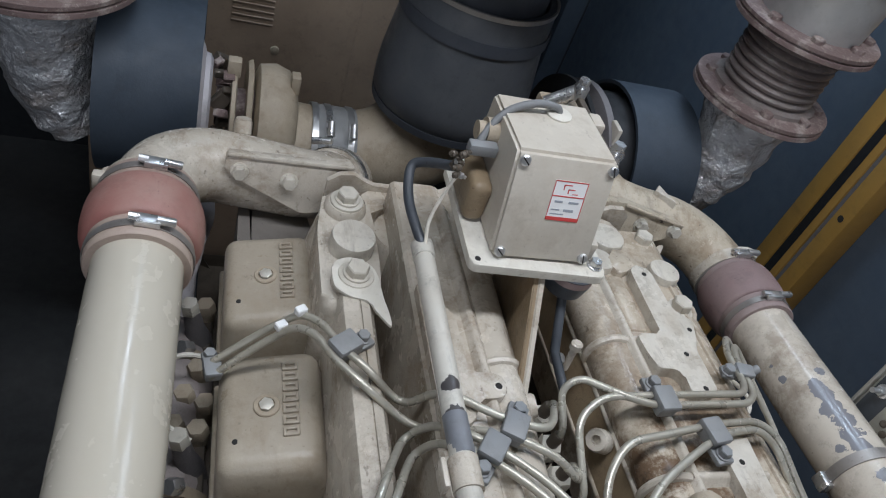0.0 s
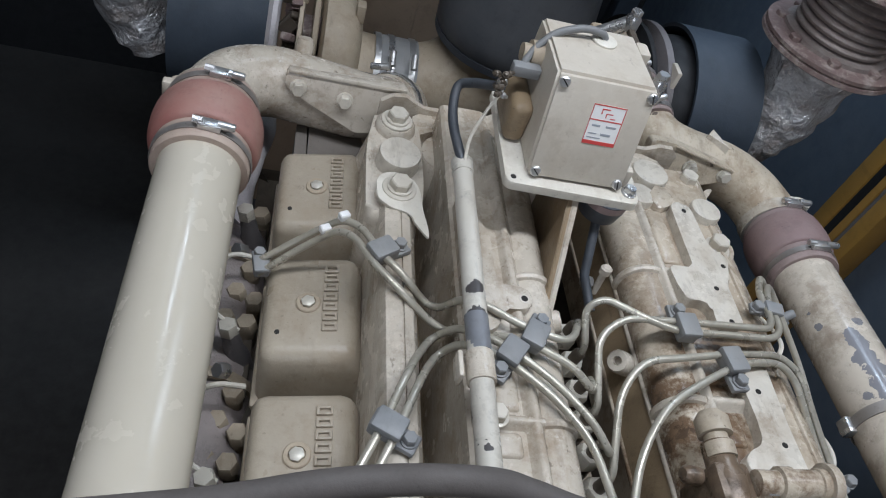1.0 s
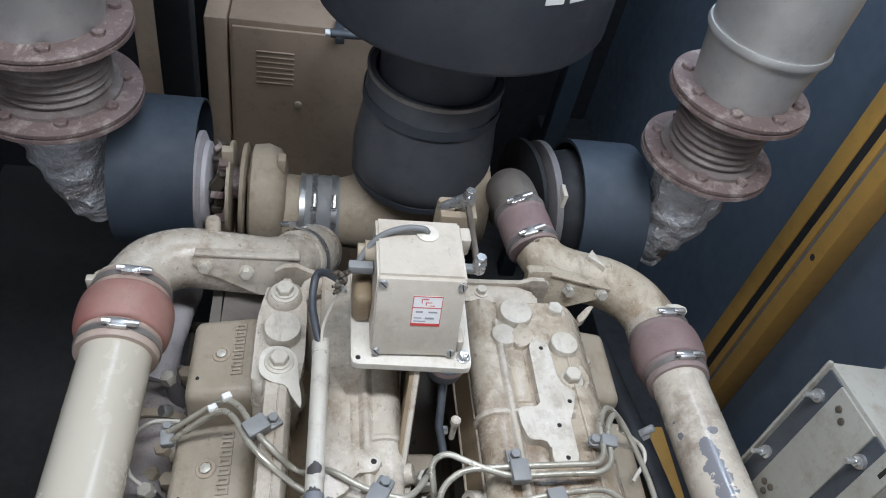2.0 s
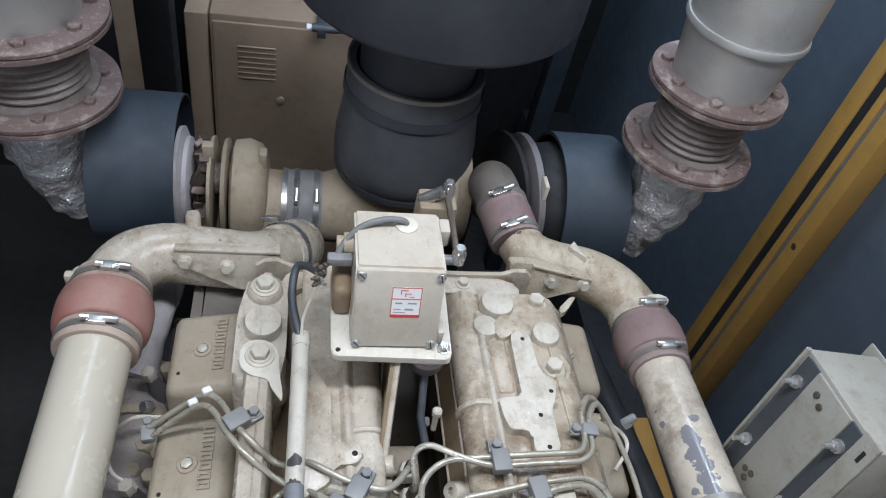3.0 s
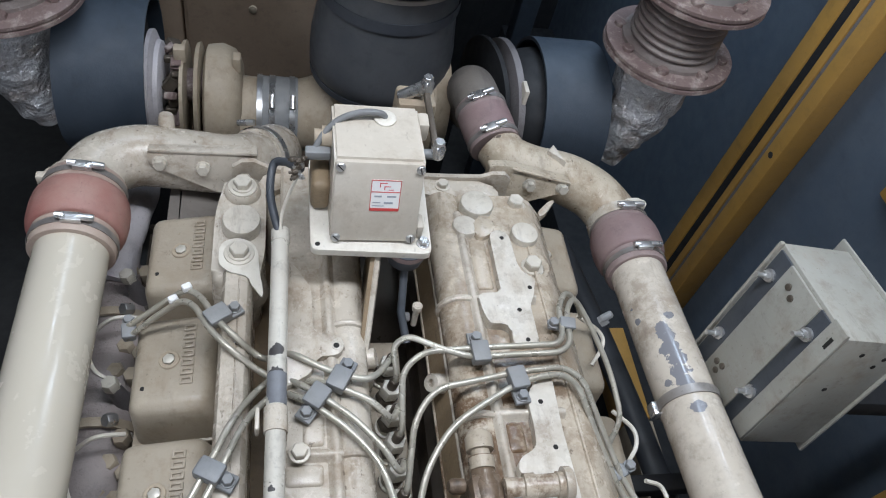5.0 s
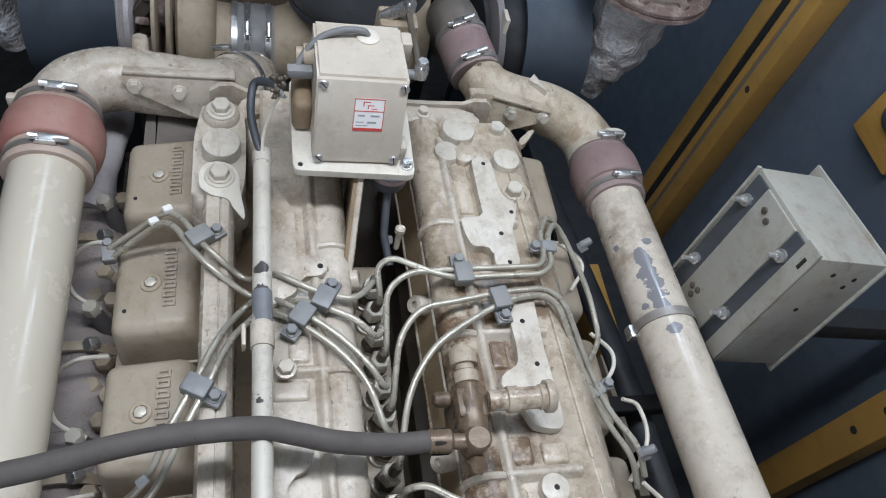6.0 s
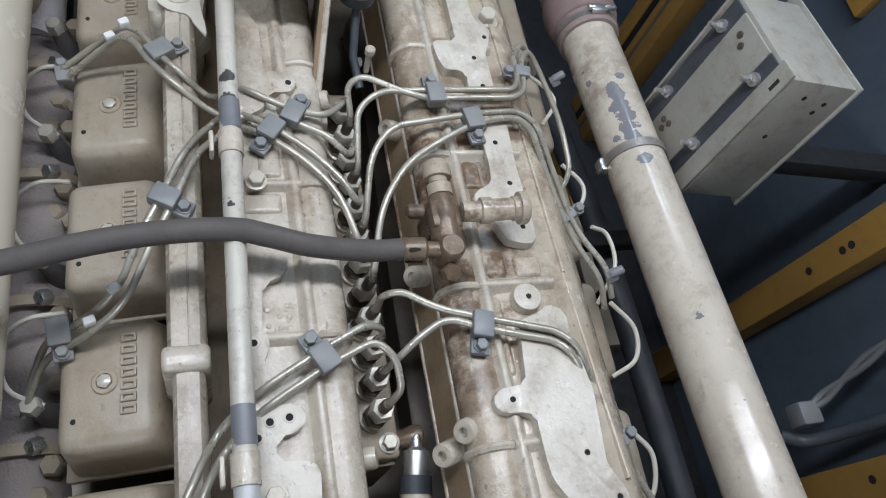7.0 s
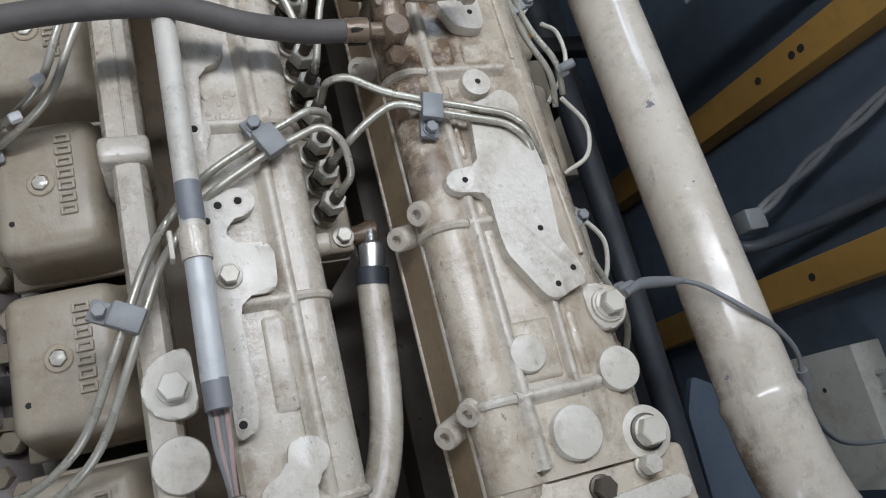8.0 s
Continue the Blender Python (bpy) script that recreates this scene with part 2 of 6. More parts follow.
def foil_material():
    m, nt, bsdf = material("crumpled_foil_wrap")
    n = noise_tex(nt, 45, 6, 0.6)
    c = mix(nt, ramp(nt, noise_tex(nt, 20, 5), 0.42, 0.66), (0.82, 0.83, 0.85), (0.46, 0.41, 0.38))
    nt.links.new(c, bsdf.inputs["Base Color"])
    bsdf.inputs["Metallic"].default_value, bsdf.inputs["Roughness"].default_value = 0.35, 0.24
    relief(nt, bsdf, maths(nt, "ADD", n, maths(nt, "MULTIPLY", noise_tex(nt, 130, 3, 0.5), 0.35)), 1.0, 0.014)
    return m


M_FOIL = foil_material()
M_CUFF = paint("overspray_on_red_cuff", (0.44, 0.35, 0.29), (0.34, 0.235, 0.20), (0.16, 0.10, 0.085), 0.8, 0.4, 0.5, 0.2)
M_CUFF_DUSTY = paint("dusty_grey_red_cuff", (0.30, 0.235, 0.22), (0.22, 0.155, 0.15), (0.11, 0.08, 0.075), 0.8, 0.45, 0.6, 0.3)
M_BAND = paint("dull_clip_steel", (0.36, 0.34, 0.32), (0.28, 0.25, 0.23), (0.12, 0.1, 0.09), 0.7, 0.4, 0.4, 0.0, metallic=0.6)
M_WRAP = paint("pale_lilac_wrap", (0.52, 0.49, 0.50), (0.42, 0.39, 0.40), (0.14, 0.12, 0.12), 0.7, 0.4, 0.5, 0.6)
M_MANIFOLD = paint("pinkish_grey_manifold_wrap", (0.34, 0.295, 0.28), (0.26, 0.22, 0.205), (0.08, 0.065, 0.06), 0.7, 0.5, 0.5, 0.8)
M_LAG = paint("dusty_lilac_lagging", (0.17, 0.158, 0.16), (0.12, 0.11, 0.112), (0.05, 0.045, 0.045), 0.7, 0.5, 0.5, 0.6)


# ---- building helpers ----
def mesh_object(name, bm, mat, parent=None, smooth=40):
    me = bpy.data.meshes.new(name)
    bmesh.ops.recalc_face_normals(bm, faces=bm.faces)
    bm.to_mesh(me)
    bm.free()
    for p in me.polygons:
        p.use_smooth = True
    me.set_sharp_from_angle(angle=radians(smooth))
    me.materials.append(mat)
    ob = new(name, me)
    ob.parent = parent
    return ob


def part(name, bm, mat, parent, label="", smooth=40):
    ob = mesh_object(name, bm, mat, parent, smooth)
    if label:
        ob["label"] = label
    return ob


def thing(name, label, category, group="", at=(0, 0, 0), kind=""):
    ob = new(name)
    ob.empty_display_size = 0.02
    ob.location = at
    return tagged(ob, label, category, group, kind)


def box(lo, hi, bevel=0.0, seg=2, m=None, bm=None):
    b = bm or bmesh.new()
    made = bmesh.ops.create_cube(b, size=1.0)["verts"]
    for v in made:
        v.co = Vector([(lo[i] + hi[i]) / 2 + v.co[i] * (hi[i] - lo[i]) for i in range(3)])
    if m is not None:
        for v in made:
            v.co = m @ v.co
    if bevel:
        edges = list({e for v in made for e in v.link_edges})
        bmesh.ops.bevel(b, geom=edges, offset=bevel, segments=seg, affect="EDGES", profile=0.5)
    return b


def prism(poly, z0, z1, bevel=0.0, m=None, bm=None, seg=2):
    """A flat outline in x and y, pulled up from z0 to z1, its upper edge rounded."""
    b = bm or bmesh.new()
    low = [b.verts.new((x, y, z0)) for x, y in poly]
    high = [b.verts.new((x, y, z1)) for x, y in poly]
    n = len(poly)
    b.faces.new(list(reversed(low)))
    top = b.faces.new(high)
    for i in range(n):
        b.faces.new((low[i], low[(i + 1) % n], high[(i + 1) % n], high[i]))
    made = low + high
    if bevel:
        r = bmesh.ops.bevel(b, geom=list(top.edges), offset=bevel, segments=seg, affect="EDGES", profile=0.5)
        made = list({v for v in made if v.is_valid} | set(r["verts"]))
    if m is not None:
        for v in made:
            v.co = m @ v.co
    return b


def rounded(poly, r=0.006, n=4):
    """The outline with its corners rounded."""
    out = []
    k = len(poly)
    for i in range(k):
        p, a, b = Vector(poly[i]), Vector(poly[i - 1]), Vector(poly[(i + 1) % k])
        da, db = a - p, b - p
        s = min(r, da.length * 0.45, db.length * 0.45)
        pa, pb = p + da.normalized() * s, p + db.normalized() * s
        for j in range(n + 1):
            t = j / n
            q = pa * (1 - t) ** 2 + p * 2 * t * (1 - t) + pb * t * t
            out.append((q.x, q.y))
    return out


def round_path(points, r=0.015, n=5):
    """A bent line with rounded corners."""
    pts = [Vector(p) for p in points]
    out = [pts[0]]
    for i in range(1, len(pts) - 1):
        p, da, db = pts[i], pts[i - 1] - pts[i], pts[i + 1] - pts[i]
        s = min(r, da.length * 0.48, db.length * 0.48)
        pa, pb = p + da.normalized() * s, p + db.normalized() * s
        out += [pa * (1 - t) ** 2 + p * 2 * t * (1 - t) + pb * t * t for t in [j / n for j in range(n + 1)]]
    out.append(pts[-1])
    return out


def smooth_path(points, n=6):
    pts = [Vector(p) for p in points]
    pts = [pts[0] * 2 - pts[1]] + pts + [pts[-1] * 2 - pts[-2]]
    out = []
    for i in range(1, len(pts) - 2):
        p0, p1, p2, p3 = pts[i - 1:i + 3]
        for j in range(n):
            t = j / n
            out.append(0.5 * (2 * p1 + (p2 - p0) * t + (2 * p0 - 5 * p1 + 4 * p2 - p3) * t * t + (3 * p1 - p0 - 3 * p2 + p3) * t ** 3))
    out.append(pts[-2])
    return out


def tube(path, r, seg=12, bm=None, cap=True):
    """A round bar along a path; r is a number, or one for each point."""
    b = bm or bmesh.new()
    path = [Vector(p) for p in path]
    n = len(path)
    rs = r if isinstance(r, (list, tuple)) else [r] * n
    rings, up = [], None
    for i in range(n):
        d = (path[min(i + 1, n - 1)] - path[max(i - 1, 0)]).normalized()
        if up is None:
            up = d.orthogonal().normalized()
        up = (up - d * up.dot(d)).normalized()
        side = d.cross(up)
        rings.append([b.verts.new(path[i] + (up * math.cos(a) + side * math.sin(a)) * rs[i]) for a in [2 * math.pi * k / seg for k in range(seg)]])
    for a, c in zip(rings, rings[1:]):
        for k in range(seg):
            b.faces.new((a[k], a[(k + 1) % seg], c[(k + 1) % seg], c[k]))
    if cap:
        b.faces.new(list(reversed(rings[0])))
        b.faces.new(rings[-1])
    return b


def lathe(profile, at, axis, seg=32, bm=None, cap=True):
    """A turned body: profile of (distance along the axis, radius)."""
    b = bm or bmesh.new()
    d = Vector(axis).normalized()
    up = d.orthogonal().normalized()
    side = d.cross(up)
    rings = []
    for h, r in profile:
        c = Vector(at) + d * h
        rings.append([b.verts.new(c + (up * math.cos(a) + side * math.sin(a)) * max(r, 1e-5)) for a in [2 * math.pi * k / seg for k in range(seg)]])
    for a, c in zip(rings, rings[1:]):
        for k in range(seg):
            b.faces.new((a[k], a[(k + 1) % seg], c[(k + 1) % seg], c[k]))
    if cap:
        b.faces.new(list(reversed(rings[0])))
        b.faces.new(rings[-1])
    return b


def disc_profile(r, h, e=0.0015):
    return [(0, r), (h - e, r), (h - e * 0.3, r - e * 0.3), (h, r - e)]


def hex_head(at, axis, r, h, bm=None, turn=0.0):
    b = bm or bmesh.new()
    d = Vector(axis).normalized()
    up = d.orthogonal().normalized()
    side = d.cross(up)
    rings = []
    for hh, rr in ((0, r), (h * 0.85, r), (h, r * 0.88)):
        rings.append([b.verts.new(Vector(at) + d * hh + (up * math.cos(a) + side * math.sin(a)) * rr) for a in [turn + math.pi / 3 * k for k in range(6)]])
    for a, c in zip(rings, rings[1:]):
        for k in range(6):
            b.faces.new((a[k], a[(k + 1) % 6], c[(k + 1) % 6], c[k]))
    b.faces.new(list(reversed(rings[0])))
    b.faces.new(rings[-1])
    return b


def bolt(parent, at, axis, r, h, washer=None, mat=None, name="bolt", turn=0.3, label=""):
    """A hexagon bolt head with its washer, as a part."""
    d = Vector(axis).normalized()
    b = bmesh.new()
    w = washer or r * 1.35
    lathe(disc_profile(w, h * 0.22, 0.0006), at, d, 20, b)
    hex_head(Vector(at) + d * h * 0.22, d, r, h * 0.78, b, turn)
    return part(name, b, mat or M_BOLT, parent, label, 30)


def hole(parent, at, r=0.0035, axis=(0, 0, 1)):
    return part("bolt_hole", lathe([(-0.004, r), (0.0004, r), (0.0005, r * 0.8)], at, axis, 12), M_HOLE, parent)


def extrude_y(profile, y0, y1, bm=None):
    """A profile of (x, z) pulled along y."""
    b = bm or bmesh.new()
    a = [b.verts.new((x, y0, z)) for x, z in profile]
    c = [b.verts.new((x, y1, z)) for x, z in profile]
    n = len(profile)
    b.faces.new(a)
    b.faces.new(list(reversed(c)))
    for i in range(n):
        b.faces.new((a[i], c[i], c[(i + 1) % n], a[(i + 1) % n]))
    return b


def arc(cx, cz, r, a0, a1, n=10):
    return [(cx + r * math.cos(radians(a0 + (a1 - a0) * i / n)), cz + r * math.sin(radians(a0 + (a1 - a0) * i / n))) for i in range(n + 1)]


# ---- structure: the enclosure ----
def slab(name, lo, hi, mat, label):
    ob = mesh_object(name, box(lo, hi), mat)
    return tagged(ob, label, "wall" if "wall" in name else name, kind="structure")


slab("floor", (-1.4, -2.7, -0.1), (1.0, 1.9, 0.0), M_FLOOR, "dusty dark steel floor of the enclosure")
slab("wall_east", (0.86, -2.6, 0.0), (0.92, 1.8, 2.7), M_WALL, "blue-black sheet wall of the enclosure, darkness put into its colour")
# west and north walls carry the interior's darkness in their near-black colour
slab("wall_west", (-1.36, -2.6, 0.0), (-1.3, 1.8, 2.7), M_DARK, "black sheet wall of the enclosure, darkness put into its colour")
slab("wall_north", (-1.3, 1.74, 0.0), (0.86, 1.8, 2.7), M_DARK, "black end wall of the enclosure, darkness put into its colour")
slab("wall_south", (-1.3, -2.66, 0.0), (0.86, -2.6, 2.7), M_WALL, "blue-black end wall of the enclosure, darkness put into its colour")
slab("ceiling", (-1.36, -2.66, 2.7), (0.92, 1.8, 2.76), M_WALL, "blue-black painted sheet ceiling")


def frame_post(y0, y1, label, x0=0.80, holes=()):
    """A folded channel upright on the wall: flange, recessed web, flange."""
    t = thing("frame_post", label, "post", "enclosure posts", (0.86, (y0 + y1) / 2, 0))
    o = Matrix.Translation((-0.86, -(y0 + y1) / 2, 0))
    part("channel", box((x0, y0, 0.47), (0.86, y1, 2.7), 0.004, 2, o), M_YELLOW, t)
    for z in holes:
        part("bolt_hole", lathe([(0, 0.007), (0.0006, 0.007), (0.0007, 0.005)], o @ Vector((x0, (y0 + y1) / 2, z)), (-1, 0, 0), 12), M_HOLE, t)
    return t


frame_post(-0.314, -0.252, "ochre painted steel upright on the blue-black wall", 0.805, (1.02, 1.10, 1.12))
frame_post(-0.652, -0.592, "ochre painted steel upright on the blue-black wall", 0.805, (0.98,))
frame_post(0.356, 0.394, "ochre painted steel upright with a bolt hole", 0.805, (1.14,))
frame_post(0.405, 0.424, "narrow ochre painted steel strip between two uprights", 0.806)
frame_post(0.446, 0.487, "ochre painted steel upright beside another one", 0.805)
tagged(mesh_object("trim", box((0.8095, 0.3945, 0.47), (0.858, 0.4045, 2.7), 0.001), M_LAG), "brown recessed slot between ochre uprights", "trim", kind="structure")
tagged(mesh_object("trim", box((0.8095, 0.4245, 0.47), (0.858, 0.4455, 2.7), 0.001), M_DARK), "black recessed slot between ochre uprights", "trim", kind="structure")

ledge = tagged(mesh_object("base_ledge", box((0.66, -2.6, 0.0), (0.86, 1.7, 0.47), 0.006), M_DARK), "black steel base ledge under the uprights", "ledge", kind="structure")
hp_ = thing("hinge_plate", "ochre painted hinge plate with a dark round pivot on the wall", "hinge", at=(0.86, 0.135, 1.305))
part("plate", box((-0.02, -0.085, -0.037), (0.0, 0.026, 0.105), 0.004), M_YELLOW, hp_)
part("pivot", lathe([(0, 0.026), (0.008, 0.026), (0.010, 0.023), (0.010, 0.012), (0.004, 0.010)], (-0.02, -0.030, 0.040), (-1, 0, 0), 28), M_RUBBER, hp_)

# ---- engine block ----
block = thing("engine_block", "dark oily diesel engine block with a deep valley", "engine", at=(0, -0.35, 0.3))
OB = Matrix.Translation((0, 0.35, -0.3))
part("crankcase", box((-0.22, -1.25, 0.3), (0.22, 0.3, 1.02), 0.03, 3, OB), M_OILY, block)
for s in (-1, 1):
    part("cylinder_bank", box((0.06, -1.25, 0.85), (0.315, 0.2, 1.07), 0.02, 2, OB @ Matrix.Diagonal((s, 1, 1, 1))), M_OILY, block)
skid = thing("engine_skid", "dark steel bed frame under the engine", "bed frame", at=(0, -0.3, 0))
for s in (-1, 1):
    part("beam", box((s * 0.3 - 0.06, -1.3, 0.0), (s * 0.3 + 0.06, 1.2, 0.3), 0.005, 2), M_DARK, skid)


# ---- manifold castings on the banks ----
def rib_body(length, width, low, m):
    """A cast rib along x: rounded crest, flanks that spread into the body."""
    w = width / 2
    b = bmesh.new()
    section = [(-w * 2.6, -low), (-w * 2.5, -0.0095), (-w * 1.45, -0.0060), (-w * 0.95, -0.0022), (-w * 0.5, -0.0004), (0, 0), (w * 0.5, -0.0004), (w * 0.95, -0.0022), (w * 1.45, -0.0060), (w * 2.5, -0.0095), (w * 2.6, -low)]
    ends = [[b.verts.new(m @ Vector((x, y, z))) for y, z in section] for x in (0, length)]
    b.faces.new(ends[0])
    b.faces.new(list(reversed(ends[1])))
    for i in range(len(section)):
        j = (i + 1) % len(section)
        b.faces.new((ends[0][i], ends[1][i], ends[1][j], ends[0][j]))
    return b


def skewed_rib(parent, x0, y0, x1, y1, z, width=0.008, mat=None, low=0.02):
    """A straight cast rib between two places, its top rounded, drawn down into the body."""
    d = Vector((x1 - x0, y1 - y0, 0))
    m = Matrix.Translation((x0, y0, z)) @ Matrix.Rotation(math.atan2(d.y, d.x), 4, "Z")
    return part("rib", rib_body(d.length, width, low, m), mat or M_CAST, parent)


left = thing("manifold_casting", "cream painted cast manifold cover with ribs and raised plates", "engine casting", "manifold castings", (0, 0, 0))
prof = [(-0.140, 1.13), (-0.140, 1.2915), (-0.1365, 1.295), (-0.092, 1.295), (-0.086, 1.293), (-0.083, 1.2905)] + arc(-0.0625, 1.2765, 0.0225, 140, -8, 12) + [(-0.0405, 1.235), (-0.046, 1.225), (-0.048, 1.13)]
part("body", extrude_y(prof, -1.15, 0.14), M_CAST, left)
skewed_rib(left, -0.0885, 0.10, -0.0695, -0.86, 1.3025, 0.0085)
for y in (-0.267, -0.432, -0.5975, -0.765):
    skewed_rib(left, -0.137, y, -0.074, y, 1.3025)
for y in (-0.109, -0.267, -0.432, -0.5975, -0.765):
    ring = bmesh.new()
    tube([Vector((x, y, z)) for x, z in arc(-0.0625, 1.2765, 0.0225, 160, -25, 14)], 0.0045, 8, ring)
    part("rib", ring, M_CAST, left)
LP = {
    "a": [(-0.137, -0.022), (-0.122, -0.033), (-0.104, -0.066), (-0.103, -0.128), (-0.075, -0.129), (-0.069, -0.136), (-0.069, -0.147), (-0.076, -0.155), (-0.101, -0.157), (-0.104, -0.176), (-0.137, -0.196)],
    "b": [(-0.137, -0.302), (-0.114, -0.322), (-0.097, -0.343), (-0.094, -0.357), (-0.101, -0.373), (-0.120, -0.380), (-0.124, -0.424), (-0.119, -0.433), (-0.118, -0.442), (-0.124, -0.456), (-0.124, -0.480), (-0.137, -0.484)],
    "c": [(-0.137, -0.499), (-0.116, -0.497), (-0.100, -0.496), (-0.092, -0.502), (-0.092, -0.513), (-0.099, -0.522), (-0.118, -0.525), (-0.120, -0.545), (-0.090, -0.548), (-0.083, -0.555), (-0.085, -0.585), (-0.091, -0.592), (-0.115, -0.593), (-0.119, -0.610), (-0.117, -0.685), (-0.120, -0.699), (-0.128, -0.706), (-0.137, -0.706)],
    "d": [(-0.100, -0.718), (-0.094, -0.713), (-0.083, -0.713), (-0.071, -0.718), (-0.068, -0.730), (-0.073, -0.741), (-0.083, -0.747), (-0.084, -0.860), (-0.130, -0.860), (-0.130, -0.754), (-0.119, -0.741), (-0.104, -0.737)],
}
for key, poly in LP.items():
    part("plate", prism(rounded(poly, 0.007), 1.284, 1.3055, 0.002), M_PLATE if key in "cd" else M_CAST, left, "scraped pale plate face" if key in "cd" else "")
for x, y in ((-0.0775, -0.143), (-0.132, -0.438), (-0.123, -0.511), (-0.106, -0.5085), (-0.134, -0.524), (-0.131, -0.695)):
    part("hole_rim", lathe([(-0.002, 0.0052), (0.0004, 0.0052), (0.0007, 0.0046), (0.0007, 0.0036)], (x, y, 1.3055), (0, 0, 1), 18, cap=False), M_PLATE, left)
    hole(left, (x, y, 1.3056), 0.0034)
# low raised fields between the ribs, one of them with rough lumps of casting sand
for x0, y0, x1, y1 in ((-0.104, -0.692, -0.083, -0.610), (-0.134, -0.300, -0.094, -0.276), (-0.116, -0.258, -0.092, -0.200)):
    part("panel", box((x0, y0, 1.285), (x1, y1, 1.2975), 0.005, 3), M_CAST, left)
random.seed(77)
lumps = bmesh.new()
for k in range(16):
    p = Vector((-0.107 + random.uniform(-0.012, 0.014), -0.414 + random.uniform(-0.010, 0.016), 1.2945))
    r = random.uniform(0.0015, 0.0042)
    lathe([(0, r), (r * 0.35, r * 0.85), (r * 0.6, r * 0.3)], p, (random.uniform(-0.3, 0.3), random.uniform(-0.3, 0.3), 1), 7, lumps)
part("casting_lump", lumps, M_CAST, left, "rough lumps left by casting")
part("lifting_boss", lathe([(0, 0.011), (0.014, 0.011), (0.017, 0.0095), (0.017, 0.0)], (-0.042, -0.545, 1.262), (0.9, 0, 0.3), 20), M_CAST, left)
part("lifting_boss", lathe([(0, 0.012), (0.012, 0.012), (0.015, 0.0105), (0.015, 0.0)], (-0.043, -0.142, 1.27), (0.9, 0, 0.35), 20), M_CAST, left)

rail_l = thing("rocker_rail", "long dusty cream cast rail beside the rocker covers", "engine casting", "rocker rails")
prof = [(-0.212, 1.10), (-0.2075, 1.268), (-0.2035, 1.2765), (-0.192, 1.2795), (-0.1885, 1.2790), (-0.1882, 1.2765), (-0.1868, 1.2765), (-0.1865, 1.2790), (-0.178, 1.2775), (-0.173, 1.271), (-0.170, 1.16)]
part("beam", extrude_y(prof, -0.43, 0.02), M_CAST, rail_l)
prof2 = [(x + (0.004 if x < -0.19 else -0.002), z - 0.004 if z > 1.2 else z) for x, z in prof]
part("beam", extrude_y(prof2, -1.15, -0.445), M_CAST, rail_l)
part("joint", box((-0.2125, -0.45, 1.15), (-0.169, -0.425, 1.2815), 0.006, 3), M_CAST, rail_l)
# brown dirt, darkened further for the shade between rail and casting
part("groove_floor", box((-0.175, -1.15, 1.08), (-0.1385, 0.10, 1.155)), M_WALLSIDE, rail_l, "brown dusty groove floor with shade in its colour")


def bolt_tower(parent, x, y, top, r=0.0225):
    part("tower", lathe([(0, r + 0.014), (top - 1.2 - 0.03, r + 0.005), (top - 1.2 - 0.008, r + 0.001), (top - 1.2 - 0.003, r), (top - 1.2, r - 0.003)], (x, y, 1.2), (0, 0, 1), 28), M_CAST, parent)


neck = [(-0.222, -0.03), (-0.165, -0.03), (-0.158, 0.02), (-0.158, 0.10), (-0.165, 0.15), (-0.21, 0.15), (-0.222, 0.08)]
part("neck", prism(rounded(neck, 0.018), 1.14, 1.268, 0.014, seg=4), M_CAST, rail_l)
for y in (0.116, 0.003):
    bolt_tower(rail_l, -0.189, y, 1.278)
    part("washer", lathe(disc_profile(0.0185, 0.003), (-0.189, y, 1.278 if y > 0.1 else 1.2805), (0, 0, 1), 28), M_BOLT, rail_l)
    bolt(rail_l, (-0.189, y, 1.281 if y > 0.1 else 1.2832), (0, 0, 1), 0.0118, 0.0115, 0.0140)
part("core_plug", lathe([(0, 0.024), (0.050, 0.0235), (0.053, 0.0225), (0.0535, 0.020)], (-0.188, 0.056, 1.235), (0, -0.06, 1), 36), M_PLUG, rail_l, "pale round core plug")
tab = [(-0.213, 0.014), (-0.213, -0.014), (-0.198, -0.026), (-0.184, -0.029), (-0.177, -0.032), (-0.174, -0.042), (-0.159, -0.064), (-0.160, -0.046), (-0.164, -0.026), (-0.166, 0.004), (-0.172, 0.020), (-0.189, 0.028), (-0.205, 0.024)]
part("tab_plate", prism(rounded(tab, 0.008), 1.2785, 1.2815, 0.0008), M_BRIGHT, rail_l, "pale torn-looking lock plate under a bolt")
lug = [(-0.202, -0.640), (-0.188, -0.626), (-0.162, -0.618), (-0.160, -0.676), (-0.186, -0.678), (-0.202, -0.664)]
part("lug", prism(rounded(lug, 0.012), 1.262, 1.280, 0.003), M_BRIGHT, rail_l, "pale round lug with a bolt")
bolt(rail_l, (-0.178, -0.652, 1.280), (0, 0, 1), 0.0125, 0.013, 0.014, M_BRIGHT)
part("core_plug", lathe([(0, 0.0225), (0.016, 0.0225), (0.018, 0.0215), (0.0182, 0.0195)], (-0.180, -0.713, 1.262), (0, 0, 1), 36), M_PLUG, rail_l, "pale round core plug")

# the other casting rises a little towards its near end
right = thing("manifold_casting", "oil-stained cream cast manifold cover with ribs and scraped plates", "engine casting", "manifold castings")
prof = [(0.0610, 1.243), (0.0610, 1.250)] + arc(0.0835, 1.2620, 0.0255, 200, 38, 14) + [(0.106, 1.2815), (0.112, 1.283), (0.196, 1.284), (0.214, 1.274), (0.236, 1.247), (0.25, 1.17), (0.25, 1.10), (0.085, 1.10), (0.085, 1.205), (0.066, 1.207)]
part("body", extrude_y(prof, -0.795, 0.12), M_CAST_R, right)
